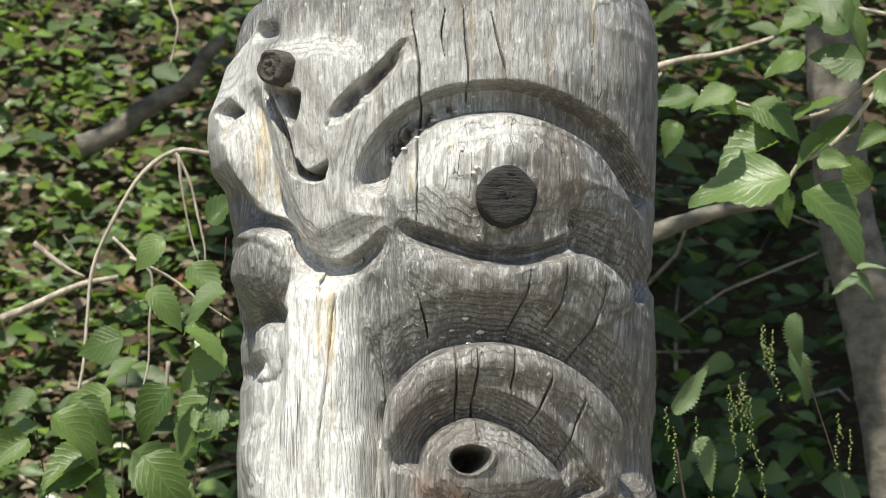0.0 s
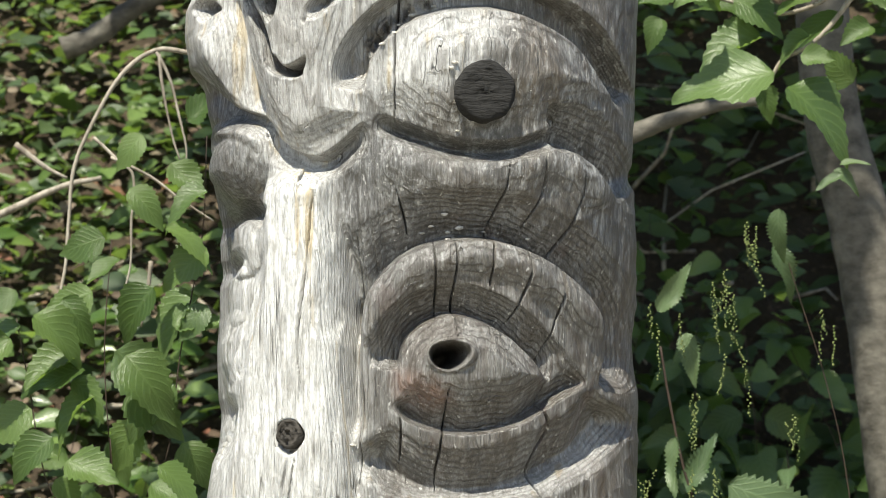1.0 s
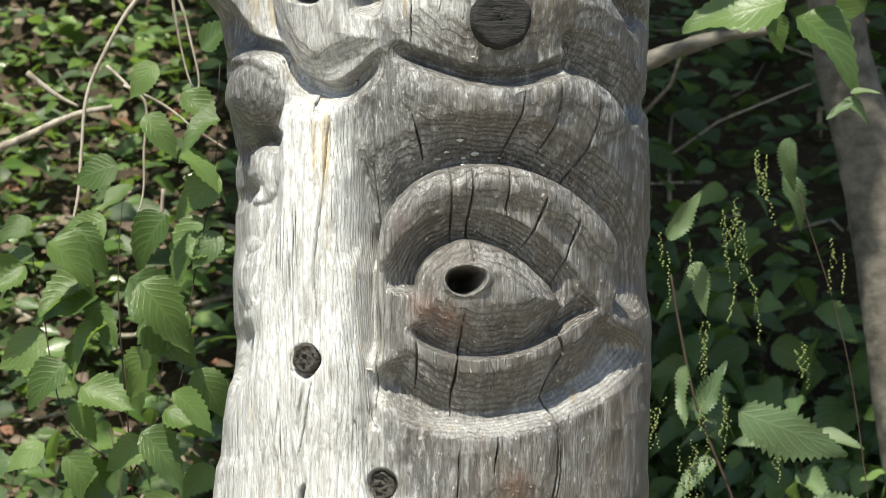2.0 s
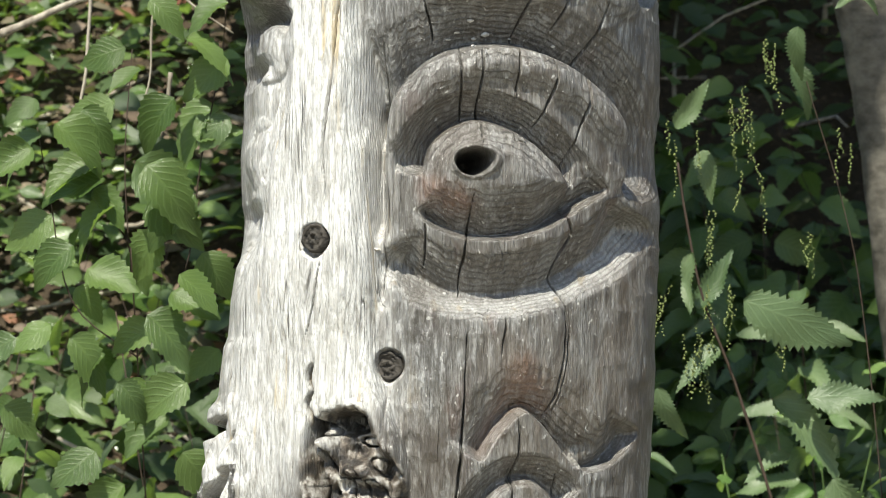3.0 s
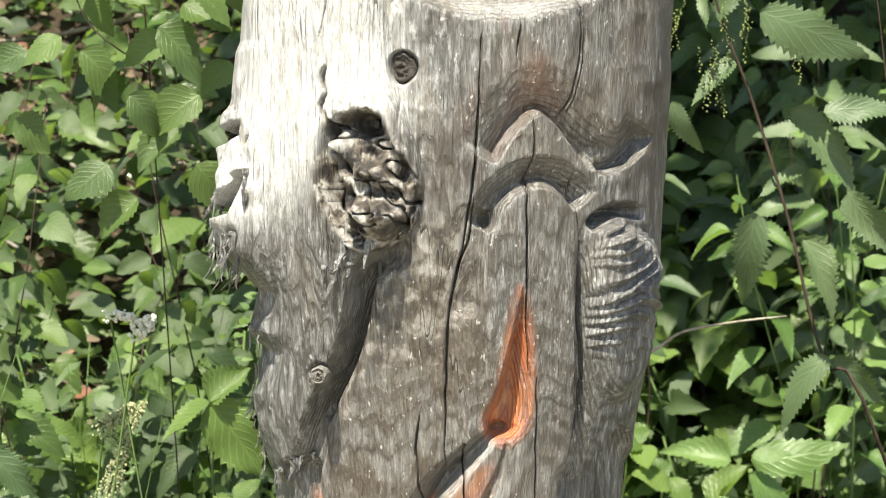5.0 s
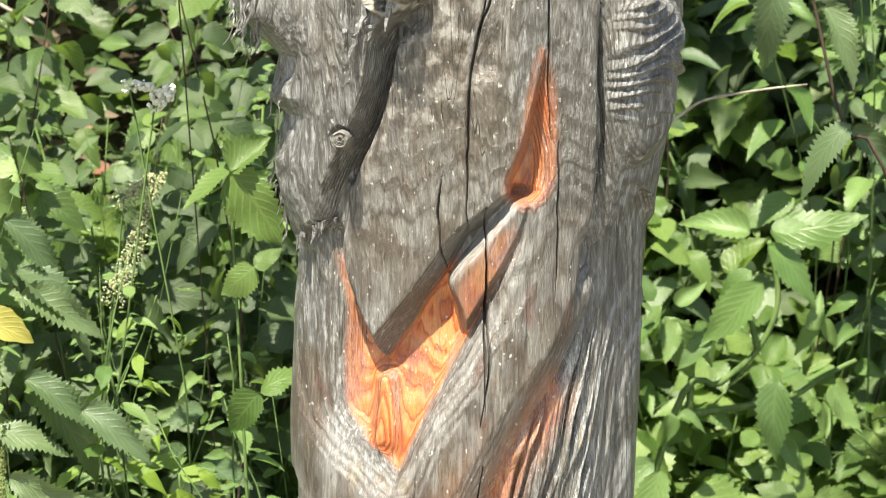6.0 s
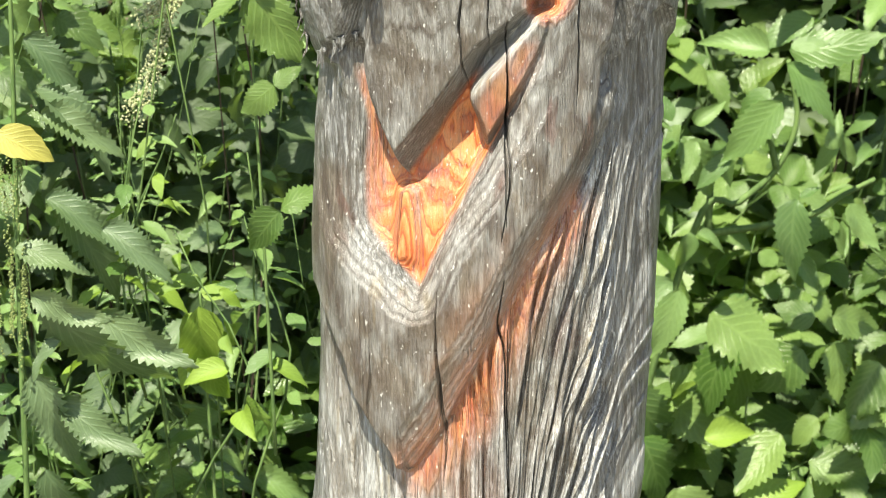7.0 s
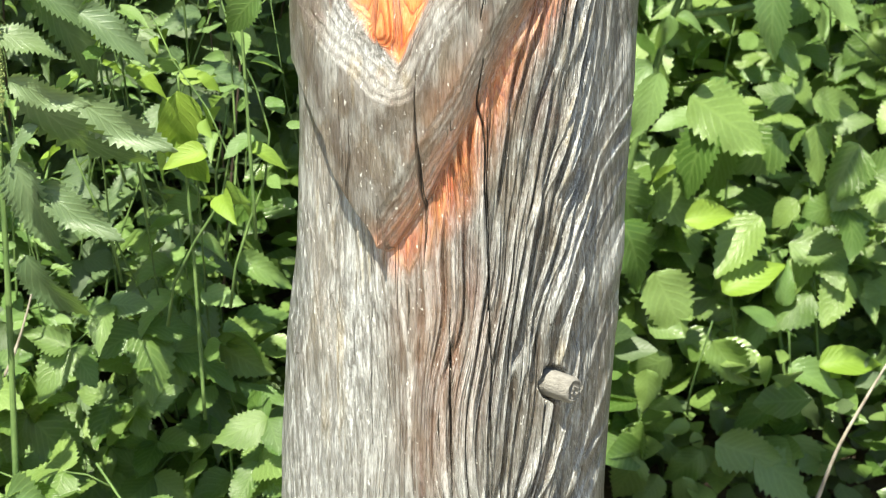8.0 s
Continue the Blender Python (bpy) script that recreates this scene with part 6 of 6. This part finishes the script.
# ---- small ground cover on the bank ----
def scatter(name, label, category, material, count, area, size, lift, seed, width=0.6):
    """Many small leaves in one mesh."""
    rng = random.Random(seed)
    verts, faces = [], []
    for _ in range(count):
        x, y = rng.uniform(*area[0]), rng.uniform(*area[1])
        if x > 0 and y < 1.22:
            continue
        p = Vector((x, y, ground_height(x, y) + rng.uniform(0.0, lift)))
        s = size * rng.uniform(0.35, 1.35)
        a = rng.uniform(0, 6.28)
        way = Vector((math.cos(a), math.sin(a), rng.uniform(-0.5, 0.3))).normalized()
        face = Vector((rng.uniform(-0.6, 0.4), -0.7 + rng.uniform(-0.5, 0.5), 0.7 + rng.uniform(-0.3, 0.5)))
        side = way.cross(face).normalized()
        up = side.cross(way)
        k = len(verts)
        h = width * 0.5
        for u, v, w in ((0, 0, 0), (h * 0.8, 0.28, 0.07), (h, 0.5, 0.09), (h * 0.55, 0.8, 0.03), (0, 1, -0.08), (-h * 0.55, 0.8, 0.03), (-h, 0.5, 0.09), (-h * 0.8, 0.28, 0.07), (0, 0.5, 0)):
            verts.append(p + s * (u * side + v * way + w * up))
        faces += [(k, k + 1, k + 2, k + 8), (k + 8, k + 2, k + 3, k + 4), (k, k + 8, k + 6, k + 7), (k + 8, k + 4, k + 5, k + 6)]
    me = bpy.data.meshes.new(name)
    me.from_pydata(verts, [], faces)
    me.polygons.foreach_set("use_smooth", np.ones(len(faces), bool))
    uv = me.uv_layers.new(name="leaf")
    corner = {0: (0.5, 0), 1: (0.9, 0.28), 2: (1, 0.5), 3: (0.8, 0.8), 4: (0.5, 1), 5: (0.2, 0.8), 6: (0, 0.5), 7: (0.1, 0.28), 8: (0.5, 0.5)}
    index = np.zeros(len(me.loops), np.int32)
    me.loops.foreach_get("vertex_index", index)
    uv.data.foreach_set("uv", np.array([corner[i % 9] for i in index], np.float32).ravel())
    me.materials.append(material)
    return tagged(new(name, me), label, category, kind="stuff")


WIDE = ((-1.7, 1.9), (0.8, 5.6))
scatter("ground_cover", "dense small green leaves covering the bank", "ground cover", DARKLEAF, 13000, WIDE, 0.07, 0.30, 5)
scatter("low_leaves", "brighter small leaves among the ground cover", "ground cover", BRAMBLE, 1800, ((-1.5, 0.0), (0.8, 3.8)), 0.06, 0.36, 6)
scatter("low_leaves", "paler small leaves among the shaded ground cover", "ground cover", BROAD, 1900, ((0.0, 1.6), (1.5, 4.2)), 0.07, 0.5, 16)
scatter("low_leaves", "small fresh leaves scattered over the leafy bank", "ground cover", BROAD, 3600, ((-1.5, 0.1), (0.9, 4.0)), 0.042, 0.34, 26)
scatter("dead_leaves", "brown fallen leaves lying on the bank", "leaf litter", LITTER, 5200, ((-1.6, 0.1), (0.9, 4.0)), 0.038, 0.22, 7)
scatter("rust_leaves", "scattered rust-red withered leaves", "leaf litter", RUST, 300, ((-1.5, 0.2), (1.4, 3.6)), 0.05, 0.22, 8)
scatter("thicket_leaves", "leafy filling of the thicket", "undergrowth", BRAMBLE, 1000, ((-1.0, 0.0), (0.8, 1.3)), 0.065, 0.5, 9, 0.7)
scatter("thicket_leaves", "leafy filling of the thicket", "undergrowth", BRAMBLE, 1500, ((0.0, 1.2), (1.22, 1.9)), 0.07, 0.30, 10, 0.7)


# ---- the slim tree at the edge of the wood ----
def tree(trunk, radius, crown_low, crown_high, label):
    t = tagged(new("tree"), label, "tree")
    pts = [Vector(p) for p in spline(trunk, 4)]
    part("trunk", tube(bmesh.new(), pts, (radius, radius * 0.6), 20, 0.03), TRUNK, t)
    # limbs and leaves out of view, added and placed to shade the bank
    low, high = Vector(crown_low), Vector(crown_high)
    ends = []
    for k in range(20):
        end = Vector([random.uniform(a, b) for a, b in zip(low, high)])
        start = pts[-1 - k % 4]
        limb = [start, start.lerp(end, 0.4) + Vector((0, 0, 0.15)), start.lerp(end, 0.75) + Vector((0, 0, 0.12)), end]
        part("limb", tube(bmesh.new(), limb, (radius * 0.35, 0.006), 7), TRUNK, t)
        ends += [limb[2], end, limb[2].lerp(end, 0.5)]
    verts, faces = [], []
    for k in range(8500):
        p = random.choice(ends) + Vector([random.gauss(0, 0.18) for _ in range(3)])
        if k % 2:
            p = Vector([random.uniform(a, b) for a, b in zip(low, high)])
        way = Vector((rnd(1), rnd(1), rnd(0.5))).normalized()
        side = way.cross(Vector((rnd(0.5), rnd(0.5), 1))).normalized()
        s = random.uniform(0.06, 0.11)
        n = len(verts)
        verts += [p, p + s * (0.5 * way + 0.4 * side), p + s * way, p + s * (0.5 * way - 0.4 * side)]
        faces.append((n, n + 1, n + 2, n + 3))
    me = bpy.data.meshes.new("crown")
    me.from_pydata(verts, [], faces)
    me.uv_layers.new(name="leaf")
    me.materials.append(BROAD)
    crown = new("crown", me)
    crown.parent = t
    return t


tree([(0.779, 1.500, 0.875), (0.757, 1.500, 1.354), (0.709, 1.500, 1.745), (0.677, 1.500, 1.995), (0.648, 1.500, 2.139), (0.621, 1.500, 2.247), (0.607, 1.500, 2.413), (0.599, 1.500, 2.686), (0.591, 1.500, 3.206), (0.581, 1.500, 3.650)], 0.055, (-0.70, 0.55, 3.4), (1.25, 3.1, 4.1), "slim grey-barked tree leaning in the shade")


# ---- bare twigs ----
def twig(points, radius, label="bare grey dead twig", sides=6, extra=(), bark=TWIG):
    t = tagged(new("twig"), label, "twig", "dead twigs")
    part("branch", tube(bmesh.new(), [tuple(p) for p in spline(points, 5)], (radius, radius * 0.5), sides, 0.12), bark, t)
    for more in extra:
        part("side_branch", tube(bmesh.new(), [tuple(p) for p in spline(more, 5)], (radius * 0.7, radius * 0.3), sides, 0.12), bark, t)
    return t


twig(
    [(-0.213, 0.620, 2.205), (-0.252, 0.620, 2.207), (-0.292, 0.620, 2.210), (-0.331, 0.620, 2.182), (-0.363, 0.620, 2.128), (-0.385, 0.620, 2.075), (-0.391, 0.620, 2.016), (-0.394, 0.620, 1.963), (-0.400, 0.620, 1.924), (-0.394, 0.620, 1.890)], 0.0032, "arching bare twig hanging in front of the shrub",
    extra=([(-0.291, 0.620, 2.208), (-0.275, 0.620, 2.175), (-0.265, 0.620, 2.135), (-0.256, 0.620, 2.095), (-0.257, 0.620, 2.069)], [(-0.288, 0.620, 2.205), (-0.283, 0.620, 2.162), (-0.272, 0.620, 2.109), (-0.263, 0.620, 2.081)], [(-0.363, 0.620, 2.108), (-0.336, 0.620, 2.082), (-0.317, 0.620, 2.062), (-0.319, 0.620, 2.009), (-0.320, 0.620, 1.957), (-0.333, 0.620, 1.911)], [(-0.343, 0.620, 2.085), (-0.297, 0.620, 2.062), (-0.263, 0.620, 2.036), (-0.224, 0.620, 2.010)]),
)
twig([(-0.296, 0.620, 1.964), (-0.300, 0.620, 1.924), (-0.307, 0.620, 1.888)], 0.0028)
twig([(0.270, 0.900, 2.358), (0.320, 0.900, 2.374), (0.378, 0.900, 2.384), (0.443, 0.900, 2.405)], 0.005)
twig([(-0.567, 1.100, 2.061), (-0.522, 1.100, 2.081), (-0.462, 1.100, 2.108), (-0.410, 1.100, 2.119)], 0.006)
twig([(0.295, 1.300, 2.197), (0.358, 1.300, 2.221), (0.422, 1.300, 2.241), (0.502, 1.300, 2.252)], 0.014, "fallen grey branch lying on the bank", 9, bark=TRUNK)
twig([(-0.620, 2.300, 2.494), (-0.560, 2.300, 2.519), (-0.501, 2.300, 2.565), (-0.431, 2.300, 2.606), (-0.392, 2.300, 2.667), (-0.362, 2.300, 2.688)], 0.022, "fallen pale branch lying on the bank", 9, bark=TRUNK)
twig([(0.232, 0.640, 1.303), (0.258, 0.640, 1.321), (0.284, 0.640, 1.337), (0.343, 0.640, 1.348), (0.402, 0.640, 1.355)], 0.0022, "pale straw stalk leaning through the plants")
twig([(0.424, 0.600, 0.370), (0.449, 0.600, 0.442), (0.481, 0.600, 0.505), (0.520, 0.600, 0.575)], 0.0028, "pale straw stalk leaning through the plants")
twig([(-0.564, 0.600, 0.510), (-0.534, 0.600, 0.566), (-0.514, 0.600, 0.621), (-0.502, 0.600, 0.663)], 0.0022, "pale straw stalk leaning through the plants")
twig([(-0.336, 0.900, 2.481), (-0.324, 0.900, 2.437), (-0.317, 0.900, 2.415), (-0.327, 0.900, 2.363)], 0.0025)
twig([(0.299, 0.900, 2.358), (0.277, 0.900, 2.336), (0.248, 0.900, 2.314)], 0.003)
twig([(-0.495, 0.900, 2.138), (-0.459, 0.900, 2.110), (-0.430, 0.900, 2.095)], 0.004)


def litter_twigs(count):
    """Thin dead sticks lying about on the bank, in one mesh."""
    bm = bmesh.new()
    for _ in range(count):
        x, y = random.uniform(-1.4, 1.4), random.uniform(1.1, 3.4)
        y = max(y, 2.0) if x > -0.2 else y
        a, n = random.uniform(0, 6.28), random.uniform(0.15, 0.5)
        d = Vector((math.cos(a), math.sin(a) * 0.6, rnd(0.5))) * n
        p = Vector((x, y, ground_height(x, y) + random.uniform(0.05, 0.25)))
        q = p + d
        q.z = max(q.z, ground_height(q.x, q.y) + 0.02)
        m = p.lerp(q, 0.5) + Vector((rnd(0.04), rnd(0.04), rnd(0.04)))
        r = random.uniform(0.002, 0.007)
        tube(bm, [p, p.lerp(m, 0.6), m, q], (r, r * 0.5), 5, 0.1)
    return tagged(mesh_object("fallen_twigs", bm, TWIG), "thin grey dead sticks lying on the bank", "twigs", kind="stuff")


litter_twigs(170)
